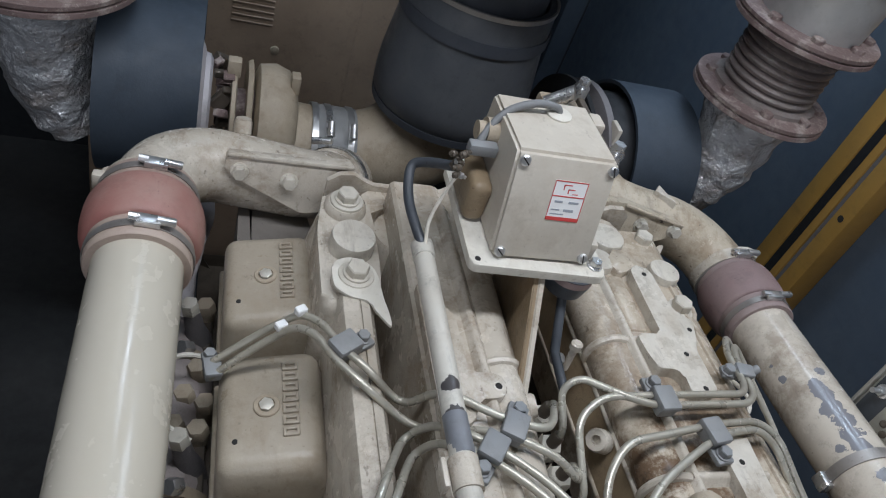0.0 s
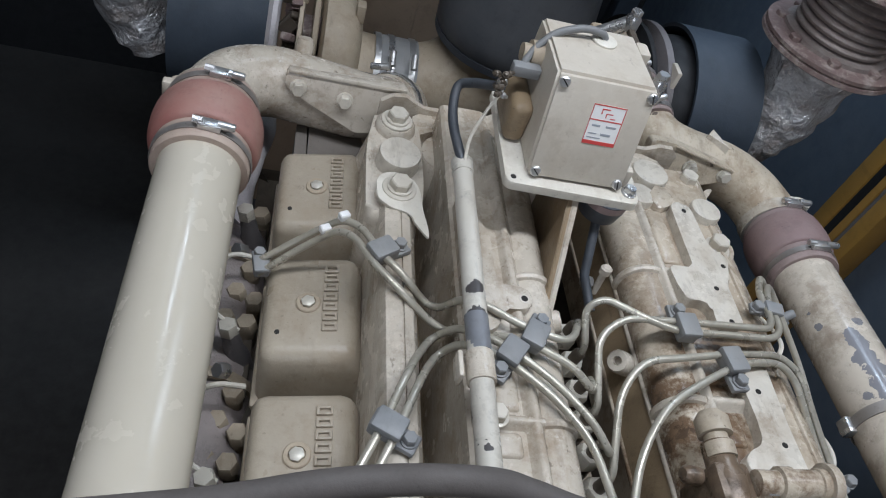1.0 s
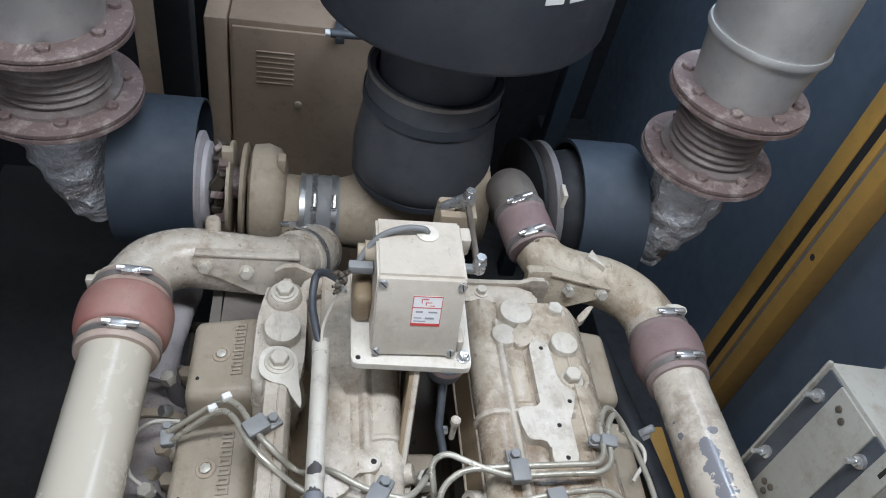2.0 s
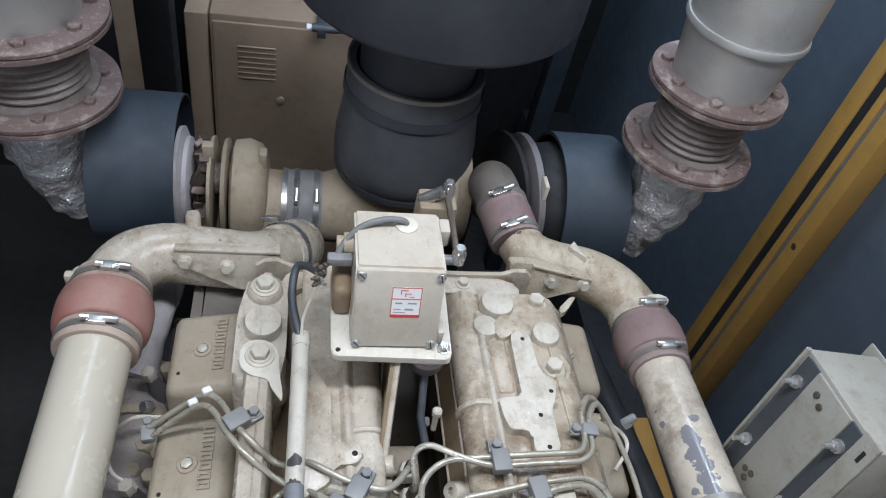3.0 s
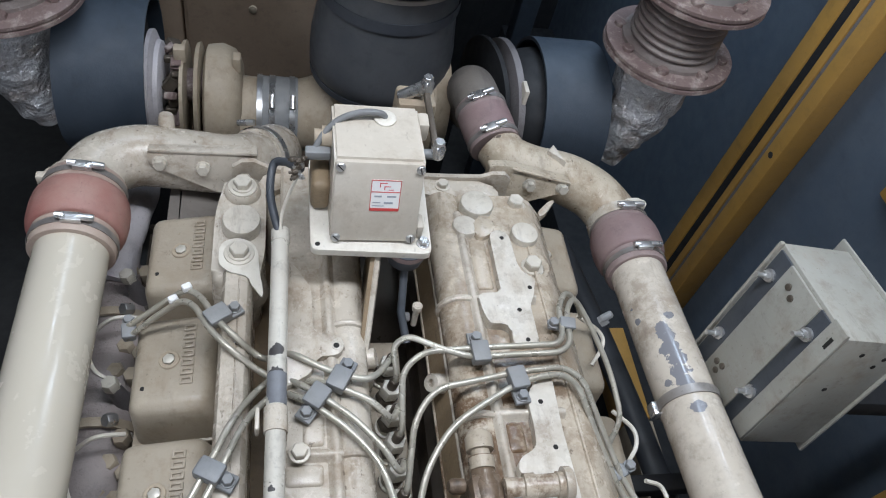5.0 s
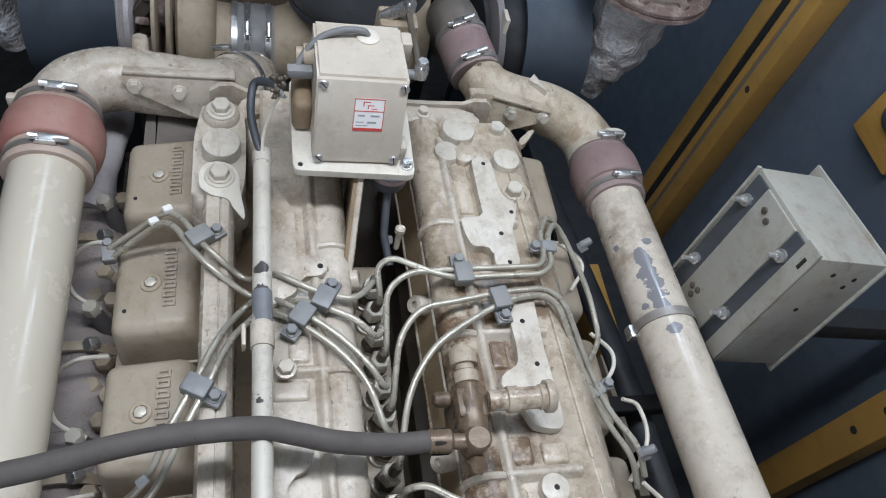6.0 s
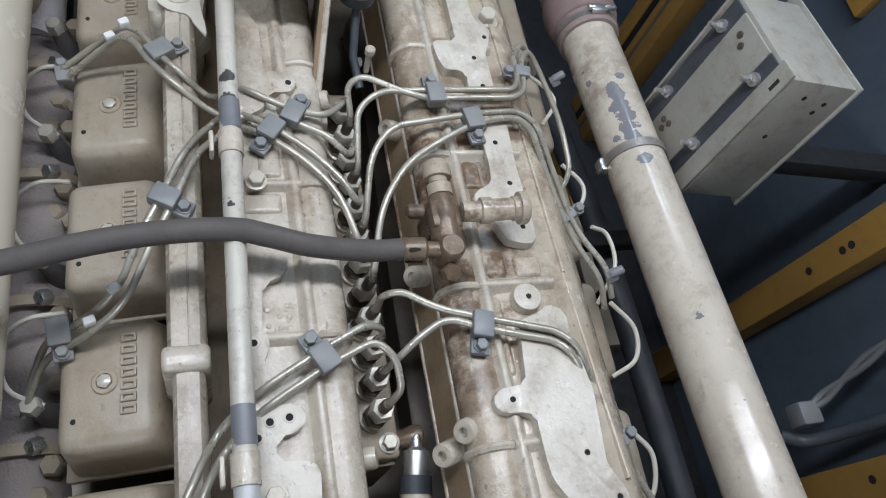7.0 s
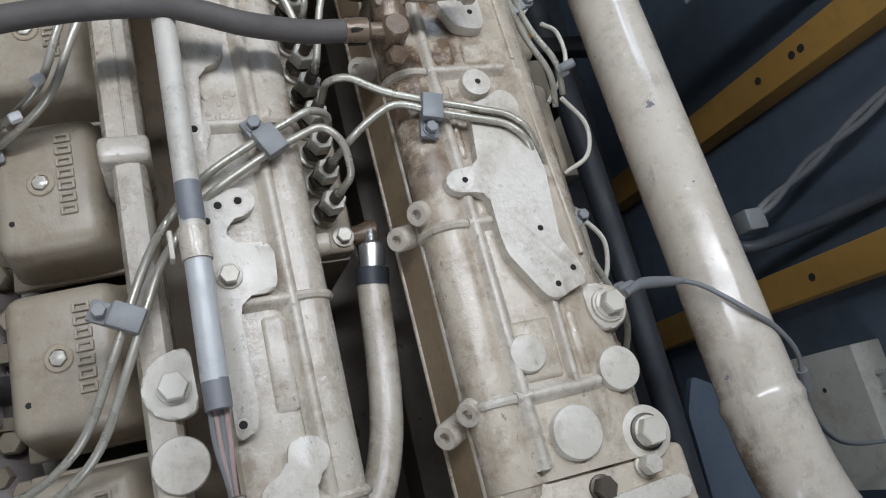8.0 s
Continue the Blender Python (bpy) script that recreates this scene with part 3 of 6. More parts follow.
# oily brown flank that also holds the valley's shade in its colour
part("side_wall", extrude_y([(0.0615, 1.2485), (0.0490, 1.2080), (0.0490, 1.2030), (0.078, 1.2030), (0.078, 1.2485)], -0.83, 0.12), M_WALLSIDE, right, "oily brown side wall with shade in its colour")
part("lip", box((0.0575, -0.80, 1.2465), (0.0630, 0.12, 1.2520), 0.0022, 3), M_CAST, right)
part("lip", box((0.0465, -0.83, 1.2010), (0.0515, 0.12, 1.2065), 0.0018, 3), M_CAST_R, right)
part("end_block", box((0.060, -1.15, 1.10), (0.25, -0.790, 1.2775), 0.008, 3), M_CAST_R, right)
part("end_strip", prism(rounded([(0.085, -0.826), (0.215, -0.817), (0.236, -0.817), (0.238, -0.836), (0.085, -0.846)], 0.006), 1.24, 1.288, 0.003), M_PLATE, right, "pale scraped end flange")
skewed_rib(right, 0.0975, 0.08, 0.1045, -0.785, 1.2915, 0.0085)
for y in (-0.065, -0.226, -0.3915, -0.556, -0.722):
    ring = bmesh.new()
    tube([Vector((x, y, z)) for x, z in arc(0.0835, 1.2620, 0.0258, 200, 30, 14)], 0.0046, 8, ring)
    part("rib", ring, M_CAST, right)
    skewed_rib(right, 0.096, y, 0.180, y, 1.2915)
skewed_rib(right, 0.158, -0.64, 0.157, -0.722, 1.2905, 0.0075)
skewed_rib(right, 0.190, 0.03, 0.196, -0.38, 1.2868, 0.005, M_CAST_R)
skewed_rib(right, 0.196, -0.38, 0.205, -0.60, 1.2850, 0.005, M_CAST_R)
part("end_cap", lathe([(-0.03, 0.0252), (0.0, 0.0252), (0.013, 0.0225), (0.021, 0.0165), (0.024, 0.0)], (0.0835, -0.790, 1.2617), (0, -1, 0), 28), M_CAST_R, right)
RP = {
    "a": [(0.134, 0.032), (0.140, 0.042), (0.153, 0.043), (0.161, 0.033), (0.163, -0.016), (0.169, -0.034), (0.183, -0.039), (0.175, -0.066), (0.167, -0.083), (0.167, -0.139), (0.134, -0.140), (0.136, -0.116), (0.127, -0.110), (0.110, -0.110), (0.104, -0.091), (0.102, -0.070), (0.105, -0.064), (0.133, -0.063), (0.133, -0.021)],
    "b": [(0.135, -0.211), (0.151, -0.187), (0.171, -0.178), (0.168, -0.254), (0.170, -0.328), (0.168, -0.349), (0.155, -0.350), (0.136, -0.345), (0.120, -0.307), (0.109, -0.300), (0.108, -0.291), (0.115, -0.282), (0.129, -0.275), (0.134, -0.268), (0.136, -0.247)],
    "c": [(0.126, -0.437), (0.147, -0.431), (0.159, -0.423), (0.171, -0.423), (0.179, -0.436), (0.178, -0.452), (0.186, -0.515), (0.184, -0.539), (0.179, -0.585), (0.184, -0.596), (0.191, -0.610), (0.195, -0.628), (0.189, -0.634), (0.176, -0.637), (0.162, -0.644), (0.151, -0.641), (0.145, -0.634), (0.122, -0.594), (0.120, -0.574), (0.120, -0.534), (0.110, -0.530), (0.087, -0.528), (0.080, -0.518), (0.086, -0.506), (0.118, -0.502), (0.122, -0.468)],
}
for key, poly in RP.items():
    part("plate", prism(rounded(poly, 0.006), 1.272, 1.297, 0.002), M_PLATE, right, "scraped pale gasket face with bolt holes")
for x, y in ((0.150, 0.028), (0.172, -0.055), (0.151, -0.090), (0.153, -0.134), (0.150, -0.2175), (0.155, -0.273), (0.157, -0.329), (0.1005, -0.5165), (0.162, -0.574), (0.183, -0.617), (0.163, -0.630)):
    hole(right, (x, y, 1.2969), 0.0030)
# low fields in the squares between the ribs
for x0, y0, x1, y1 in ((0.107, -0.050, 0.130, 0.036), (0.106, -0.272, 0.128, -0.236), (0.106, -0.382, 0.132, -0.350), (0.140, -0.384, 0.172, -0.358), (0.108, -0.490, 0.117, -0.405), (0.110, -0.712, 0.150, -0.655), (0.166, -0.716, 0.178, -0.652)):
    part("panel", box((x0, y0, 1.275), (x1, y1, 1.2858), 0.005, 3), M_CAST_R, right)
for x, y, r, z in ((0.187, 0.042, 0.0192, 1.298), (0.128, 0.096, 0.0235, 1.298), (0.1055, 0.055, 0.0180, 1.296), (0.1435, -0.410, 0.0158, 1.298), (0.117, -0.686, 0.0178, 1.296), (0.142, -0.7615, 0.0242, 1.296), (0.2025, -0.7155, 0.0212, 1.294)):
    z -= 0.004
    part("core_plug", lathe([(0, r + 0.001), (z - 1.22 - 0.003, r), (z - 1.22 - 0.0005, r - 0.001), (z - 1.22, r - 0.0025)], (x, y, 1.22), (0, 0, 1), 36), M_PLUG, right, "pale round core plug")
part("plug_bridge", prism(rounded([(0.112, 0.052), (0.132, 0.078), (0.150, 0.060), (0.140, 0.040), (0.122, 0.030)], 0.008), 1.27, 1.2925, 0.004), M_CAST_R, right)
hole(right, (0.1445, -0.410, 1.294), 0.003)
for x, y, top in ((0.188, 0.106, 1.276), (0.188, -0.010, 1.279), (0.212, -0.656, 1.286), (0.212, -0.776, 1.283)):
    part("tower", lathe([(0, 0.034), (top - 1.19 - 0.02, 0.026), (top - 1.19 - 0.003, 0.0225), (top - 1.19, 0.0205)], (x, y, 1.19), (0, 0, 1), 28), M_CAST_R, right)
    part("washer", lathe(disc_profile(0.0170, 0.0042), (x, y, top), (0, 0, 1), 28), M_OILY if y < -0.7 else M_PLUG, right)
    bolt(right, (x, y, top + 0.003), (0, 0, 1), 0.0118 if y > -0.7 else 0.0135, 0.014, 0.0145, M_BOLT)
ear = [(0.166, 0.014), (0.168, -0.022), (0.190, -0.034), (0.212, -0.022), (0.216, 0.006), (0.204, 0.018), (0.185, 0.020)]
part("ear", prism(rounded(ear, 0.009), 1.25, 1.279, 0.003), M_CAST_R, right)
ear = [(0.190, -0.632), (0.218, -0.634), (0.232, -0.655), (0.224, -0.676), (0.202, -0.680), (0.192, -0.664)]
part("ear", prism(rounded(ear, 0.009), 1.25, 1.2865, 0.003), M_PLATE, right)
part("washer", lathe(disc_profile(0.0245, 0.003), (0.212, -0.776, 1.2815), (0, 0, 1), 32), M_PLUG, right)
for x, y, z in ((0.062, -0.533, 1.268), (0.045, -0.547, 1.243), (0.062, -0.722, 1.266), (0.045, -0.735, 1.243), (0.047, -0.160, 1.243), (0.047, -0.356, 1.243)):
    part("lug", lathe([(-0.02, 0.0125), (0.010, 0.0120), (0.0125, 0.0105), (0.0125, 0.005), (0.006, 0.0045), (0.006, 0)], (x, y, z), (-0.75, -0.3, 0.6), 18), M_CAST, right, "threaded side lug")
bolt(right, (0.155, -0.812, 1.2775), (0, 0, 1), 0.010, 0.014, 0.012, M_OILY)
bolt(right, (0.204, -0.803, 1.2775), (0, 0, 1), 0.010, 0.016, 0.012, M_BOLT)
TILT = Matrix.Translation((0, -0.09, 1.297)) @ Matrix.Rotation(radians(-2.4), 4, "X") @ Matrix.Translation((0, 0.09, -1.297))
right.matrix_world = TILT


# ---- casing behind the first rocker cover ----
ec = thing("end_casing", "sooty brown rounded casing at the end of the bank", "engine casing", at=(-0.25, 0.17, 1.0))
part("shell", prism(rounded([(-0.046, -0.062), (0.034, -0.062), (0.046, -0.01), (0.034, 0.05), (-0.046, 0.05)], 0.014), 0.0, 0.172, 0.016, seg=4), M_SOOT, ec)

# ---- rocker covers ----
def rocker_cover(centre, side, mat, marks):
    """A pressed cover with a screw and a raised row of plain marks; leans outwards."""
    t = thing("rocker_cover", "beige painted rocker cover with a centre screw" + (" and raised marks" if marks else ""), "rocker cover", "rocker covers", centre)
    lean = Matrix.Rotation(radians(-11 * -side), 4, "Y")
    b = bmesh.new()
    w0, w1, l0, l1, h = 0.056, 0.046, 0.073, 0.063, 0.07
    low = [b.verts.new((sx * w0, sy * l0, -h)) for sx, sy in ((-1, -1), (1, -1), (1, 1), (-1, 1))]
    top = [b.verts.new((sx * w1, sy * l1, 0)) for sx, sy in ((-1, -1), (1, -1), (1, 1), (-1, 1))]
    b.faces.new(list(reversed(low)))
    b.faces.new(top)
    for i in range(4):
        b.faces.new((low[i], low[(i + 1) % 4], top[(i + 1) % 4], top[i]))
    edges = [e for e in b.edges if not (e.verts[0].co.z < -h + 1e-4 and e.verts[1].co.z < -h + 1e-4)]
    bmesh.ops.bevel(b, geom=edges, offset=0.014, segments=4, affect="EDGES", profile=0.5)
    bmesh.ops.transform(b, matrix=lean, verts=b.verts)
    part("shell", b, mat, t)
    b = bmesh.new()
    box((-w0 - 0.005, -l0 - 0.004, -h - 0.012), (w0 + 0.005, l0 + 0.004, -h), 0.003, 2, lean, b)
    part("flange", b, mat, t)
    part("washer", lathe([(0, 0.0125), (0.002, 0.0125), (0.003, 0.0115), (0.003, 0.008), (0.001, 0.0075), (0.001, 0)], lean @ Vector((-0.002, 0, -0.0005)), lean @ Vector((0, 0, 1)), 24), M_DUSTY, t, "dirty dished washer")
    part("screw", hex_head(lean @ Vector((-0.002, 0, 0.0006)), lean @ Vector((0, 0, 1)), 0.0072, 0.0040), M_NUT, t)
    for k in range(marks):
        y, mark = 0.0425 - k * 0.0121, bmesh.new()
        bars = [((0.0125, y - 0.0047), (0.0157, y + 0.0047)), ((0.0248, y - 0.0047), (0.0280, y + 0.0047)), ((0.0140, y + 0.0016), (0.0265, y + 0.0047)), ((0.0140, y - 0.0047), (0.0265, y - 0.0016))]
        for lo, hi in bars:
            box((*lo, -0.002), (*hi, 0.0030), 0.0013, 2, lean, mark)
        part("raised_mark", mark, mat, t, "", 30)
    dark = bmesh.new()
    lathe([(0, 0.003), (0.0006, 0.0028)], lean @ Vector((-0.03, -0.035, -0.0002)), (0, 0, 1), 8, dark)
    part("paint_chip", dark, M_HOLE, t)
    return t


first = rocker_cover((-0.2655, 0.064, 1.206), -1, M_COVER, 7)
for y in (-0.102, -0.266, -0.431, -0.597, -0.763):
    copy_thing(first, Matrix.Translation((-0.2655, y, 1.206)))
first_r = rocker_cover((0.262, 0.085, 1.182), 1, M_COVER, 0)
for y in (-0.075, -0.240, -0.405, -0.57, -0.735):
    copy_thing(first_r, Matrix.Translation((0.262, y, 1.182)))

# ---- charge air pipes ----
lp = thing("charge_air_pipe", "glossy clean cream painted charge air pipe", "pipe", "charge air pipes", (-0.395, -0.5, 1.225))
part("pipe", lathe([(-0.62, 0.044), (0.55, 0.044)], (0, 0, 0), (0, 1, 0), 48), M_PIPE, lp)
rp = thing("charge_air_pipe", "worn cream charge air pipe with paint flaked to grey primer", "pipe", "charge air pipes", (0.387, -0.4, 1.235))
o = Vector((0.387, -0.4, 1.235))
rpath = [Vector(p) - o for p in ((0.3961, 0.05, 1.190), (0.391, -0.2, 1.2151), (0.3867, -0.4, 1.2352), (0.3826, -0.6, 1.2552), (0.379, -0.78, 1.2733))]
part("pipe", tube(smooth_path(rpath, 4), 0.0404, 40), M_PIPE_WORN, rp)
part("bead", tube([Vector((0.3791, -0.768, 1.2720)) - o, Vector((0.3789, -0.778, 1.2730)) - o, Vector((0.3787, -0.790, 1.2742)) - o], [0.0415, 0.044, 0.041], 40), M_PIPE_WORN, rp)
part("elbow", tube(smooth_path([Vector(p) - o for p in ((0.3788, -0.786, 1.2738), (0.384, -0.84, 1.276), (0.408, -0.90, 1.270), (0.46, -0.955, 1.252), (0.53, -0.98, 1.23))], 6), 0.0415, 40), M_PIPE_WORN, rp)
band = thing("pipe_band", "thin bright steel band round the worn pipe", "pipe clamp", at=(0.3912, -0.185, 1.2136))
part("strap", lathe([(-0.0065, 0.0412), (-0.0065, 0.0428), (0.0065, 0.0428), (0.0065, 0.0412)], (0, 0, 0), (-0.021, -1, 0.1), 48, cap=False), M_BAND, band)
part("ear", box((-0.049, -0.010, -0.024), (-0.036, 0.010, -0.006), 0.003), M_ZINC, band)


def hose_coupling(name, at, axis, r, mat, label, bulge=1.38, length=0.11, worm=(0.1, 0, 1), cuff=M_CUFF_DUSTY):
    """A bellied silicone sleeve, with two worm-drive clips."""
    t = thing(name, label, "hose coupling", "hose couplings", at)
    d = Vector(axis).normalized()
    h = length / 2
    pr = []
    for i in range(17):
        a = math.pi * i / 16
        pr.append((-h * 0.54 * math.cos(a), r * (1.11 + (bulge - 1.11) * math.sin(a) ** 0.6)))
    part("sleeve", lathe(pr, (0, 0, 0), d, 48), mat, t)
    for s in (-1, 1):
        part("cuff", lathe([(s * h * 0.5, r * 1.14), (s * h * 0.6, r * 1.145), (s * h * 0.97, r * 1.13), (s * h, r * 1.10), (s * h, r * 1.03)], (0, 0, 0), d, 48), cuff, t, "paint-dusted hose cuff")
    w = Vector(worm)
    w = (w - d * w.dot(d)).normalized()
    side = d.cross(w)
    for s in (-1, 1):
        c = d * (s * h * 0.76)
        clip = part("clip_band", lathe([(-0.0045, r * 1.15), (-0.0045, r * 1.17), (0.0045, r * 1.17), (0.0045, r * 1.15)], c, d, 48, cap=False), M_BAND, t, "dull steel worm-drive clip")
        p = c + w * (r * 1.2)
        b = bmesh.new()
        m = Matrix.Translation(p) @ Matrix((side, d, w)).transposed().to_4x4()
        box((-0.012, -0.0065, -0.003), (0.012, 0.0065, 0.005), 0.0015, 2, m, b)
        lathe([(0, 0.0045), (0.016, 0.0045), (0.018, 0.0035)], p + w * 0.004 + side * 0.008, side, 12, b)
        lathe([(0, 0.0042), (0.010, 0.0042)], p + w * 0.004 - side * 0.008, -side, 8, b)
        part("worm_housing", b, M_ZINC, clip)
    return t


hose_coupling("hose_coupling", (-0.395, 0.098, 1.225), (0, 1, 0), 0.046, M_RED, "red silicone hose coupling with two bright clips", 1.34, 0.115, (0.12, 0, 1), M_CUFF)
hose_coupling("hose_coupling", (0.3972, 0.100, 1.185), (0.0209, 1, -0.1), 0.0415, M_RED_DUSTY, "dusty faded red silicone hose coupling with two clips", 1.33, 0.115, (-0.05, 0.2, 1))

lag = thing("drain_pipe_lagging", "pale lilac-grey wrapped pipe below the red hose", "lagging", at=(-0.335, 0.10, 1.12))
random.seed(11)
part("wrap", tube(smooth_path([Vector((random.uniform(-0.004, 0.004) - 0.014 - 0.004 * i, 0.17 - 0.036 * i, 0.0 - 0.005 * i + random.uniform(-0.004, 0.004))) for i in range(6)], 5), [0.027 + 0.0012 * math.sin(i * 0.6) for i in range(26)], 24), M_WRAP, lag, "", 30)

# ---- inlet elbows ----
le = thing("inlet_elbow", "cream cast inlet elbow bolted over the bank", "pipe elbow", "inlet elbows", (-0.3, 0.2, 1.2))
o = Vector((-0.3, 0.2, 1.2))
part("bend", tube(smooth_path([Vector(p) - o for p in ((-0.395, 0.14, 1.225), (-0.393, 0.165, 1.225), (-0.375, 0.20, 1.224), (-0.335, 0.222, 1.22), (-0.28, 0.226, 1.212), (-0.225, 0.232, 1.20), (-0.195, 0.252, 1.184), (-0.172, 0.285, 1.162))], 6), 0.044, 36), M_CAST, le)
part("collar", lathe([(-0.008, 0.044), (-0.008, 0.05), (0.01, 0.05), (0.012, 0.047)], Vector((-0.395, 0.150, 1.225)) - o, (0, 1, 0), 40), M_CAST, le)
part("collar_ear", prism(rounded([(-0.402, 0.150), (-0.440, 0.150), (-0.446, 0.162), (-0.436, 0.172), (-0.402, 0.170)], 0.004), 0.034, 0.046, 0.002, Matrix.Translation(-o + Vector((0, 0, 1.2)))), M_CAST, le)
part("nub", box((-0.152, -0.055, 0.030), (-0.122, -0.043, 0.052), 0.003), M_CAST, le)
part("outlet", tube(smooth_path([Vector(p) - o for p in ((-0.178, 0.276, 1.168), (-0.160, 0.305, 1.148), (-0.15, 0.34, 1.12))], 6), 0.0475, 36), M_CAST, le)
clip = part("clip_band", lathe([(-0.006, 0.048), (-0.006, 0.0495), (0.006, 0.0495), (0.006, 0.048)], Vector((-0.171, 0.287, 1.161)) - o, (0.5, 0.75, -0.5), 40, cap=False), M_ZINC, le, "steel clip band")
part("clip_screw", tube([Vector((-0.205, 0.318, 1.204)) - o, Vector((-0.180, 0.312, 1.212)) - o], 0.0048, 10), M_ZINC, clip)
LEAN = Matrix.Translation(Vector((0, 0.184, 1.268)) - o) @ Matrix.Rotation(radians(76), 4, "X")
tri = [(-0.318, -0.002), (-0.205, 0.003), (-0.172, 0.004), (-0.170, -0.055), (-0.226, -0.066), (-0.300, -0.031), (-0.318, -0.022)]
part("bracket", prism(rounded(tri, 0.006), -0.022, -0.004, 0.002, LEAN), M_CAST, le, "triangular cast bracket")
part("bracket_rib", box((-0.316, -0.002, -0.015), (-0.172, 0.003, -0.0015), 0.0012, 2, LEAN), M_CAST, le)
for x, y in ((-0.302, 0.176), (-0.245, 0.168)):
    bolt(le, LEAN @ Vector((x, -0.019 if x < -0.28 else -0.025, -0.004)), LEAN.to_3x3() @ Vector((0, 0, 1)), 0.0085, 0.011, 0.0105)
part("boss", lathe([(-0.03, 0.012), (0.022, 0.011), (0.026, 0.009)], Vector((-0.300, 0.255, 1.240)) - o, (0, 0.3, 1), 18), M_CAST, le)

re_ = thing("inlet_elbow", "stained cream cast inlet elbow leading to a turbocharger hose", "pipe elbow", "inlet elbows", (0.3, 0.2, 1.2))
o = Vector((0.3, 0.2, 1.2))
part("bend", tube(smooth_path([Vector(p) - o for p in ((0.398, 0.140, 1.181), (0.392, 0.168, 1.182), (0.364, 0.205, 1.192), (0.315, 0.225, 1.205), (0.26, 0.236, 1.21), (0.224, 0.254, 1.213), (0.206, 0.282, 1.218))], 6), [0.0425] * 16 + [0.0425 - 0.00025 * i for i in range(21)], 36), M_ELBOW, re_)
part("collar", lathe([(-0.008, 0.042), (-0.008, 0.048), (0.01, 0.048), (0.012, 0.044)], Vector((0.396, 0.152, 1.181)) - o, (0, 1, 0), 40), M_CAST, re_)
LEAN = Matrix.Translation(Vector((0, 0.184, 1.262)) - o) @ Matrix.Rotation(radians(74), 4, "X")
tri = [(0.303, -0.018), (0.205, 0.004), (0.168, 0.004), (0.168, -0.055), (0.222, -0.064), (0.292, -0.040), (0.306, -0.030)]
part("bracket", prism(rounded(tri, 0.006), -0.022, -0.004, 0.002, LEAN), M_ELBOW, re_, "triangular cast bracket")
part("bracket_rib", box((0.0, -0.0018, -0.02), (0.102, 0.0018, 0.001), 0.001, 2, LEAN @ Matrix.Translation((0.203, 0.002, 0)) @ Matrix.Rotation(radians(-12.6), 4, "Z")), M_ELBOW, re_)
for x, y in ((0.291, 0.172), (0.236, 0.163)):
    bolt(re_, LEAN @ Vector((x, -0.029 if x > 0.28 else -0.026, -0.004)), LEAN.to_3x3() @ Vector((0, 0, 1)), 0.0085, 0.011, 0.0105, M_NUT)
part("fin", prism([(0.272, 0.235), (0.298, 0.212), (0.285, 0.25)], 0.0, 0.058, 0.003, Matrix.Translation(-o + Vector((0, 0, 1.2)))), M_CAST, re_)
part("collar_ear", prism(rounded([(0.398, 0.150), (0.428, 0.150), (0.434, 0.162), (0.420, 0.170), (0.398, 0.168)], 0.004), 0.014, 0.026, 0.002, Matrix.Translation(-o + Vector((0, 0, 1.2)))), M_BRIGHT, re_)
part("stop_arm", prism(rounded([(0.272, 0.168), (0.285, 0.172), (0.262, 0.142), (0.252, 0.136), (0.250, 0.146)], 0.004), 0, 0.012, 0.003, Matrix.Translation(-o + Vector((0, 0, 1.20)))), M_CAST, re_)
hose_coupling("hose_coupling", (0.194, 0.318, 1.226), (-0.22, 1.0, 0.16), 0.0375, M_RED_DUSTY, "dusty faded red hose with two clips on the elbow", 1.16, 0.085, (-0.35, -0.4, 1))
th = thing("compressor_outlet", "dusty brown compressor outlet bend", "pipe elbow", at=(0.16, 0.38, 1.25))
part("bend", tube(smooth_path([Vector(p) - Vector((0.16, 0.38, 1.25)) for p in ((0.186, 0.355, 1.232), (0.181, 0.385, 1.234), (0.182, 0.415, 1.222), (0.192, 0.45, 1.18), (0.21, 0.47, 1.12))], 6), 0.040, 30), M_SOOT, th)

bridge = thing("cross_bridge", "dusty cream cast bridge between the banks", "engine casting", at=(0, 0.15, 1.2))
o = Vector((0, 0.15, 1.2))
part("web", prism(rounded([(-0.17, 0.15), (-0.14, 0.175), (0.14, 0.165), (0.175, 0.15), (0.17, 0.12), (0.13, 0.13), (-0.13, 0.14), (-0.17, 0.115)], 0.008), -0.05, 0.058, 0.005, Matrix.Translation(-o + Vector((0, 0, 1.2)))), M_CAST, bridge)
wavy = [(-0.205, 1.20), (-0.205, 1.266), (-0.192, 1.277), (-0.176, 1.279), (-0.164, 1.272), (-0.150, 1.266), (-0.10, 1.266), (0.10, 1.264), (0.15, 1.266), (0.166, 1.274), (0.185, 1.274), (0.195, 1.264), (0.195, 1.20)]
part("flange_strip", extrude_y([(x, z - 1.2) for x, z in wavy], 0.012, 0.019), M_CAST, bridge)
for x, y in ((-0.12, 0.158), (-0.085, 0.156), (0.09, 0.15)):
    bolt(bridge, Vector((x, y, 1.258)) - o, (0, 0, 1), 0.008, 0.009, 0.011)
part("boss", lathe([(-0.09, 0.04), (0.05, 0.038), (0.055, 0.034)], Vector((-0.12, 0.10, 1.2)) - o, (0, 0, 1), 28), M_CAST, bridge)

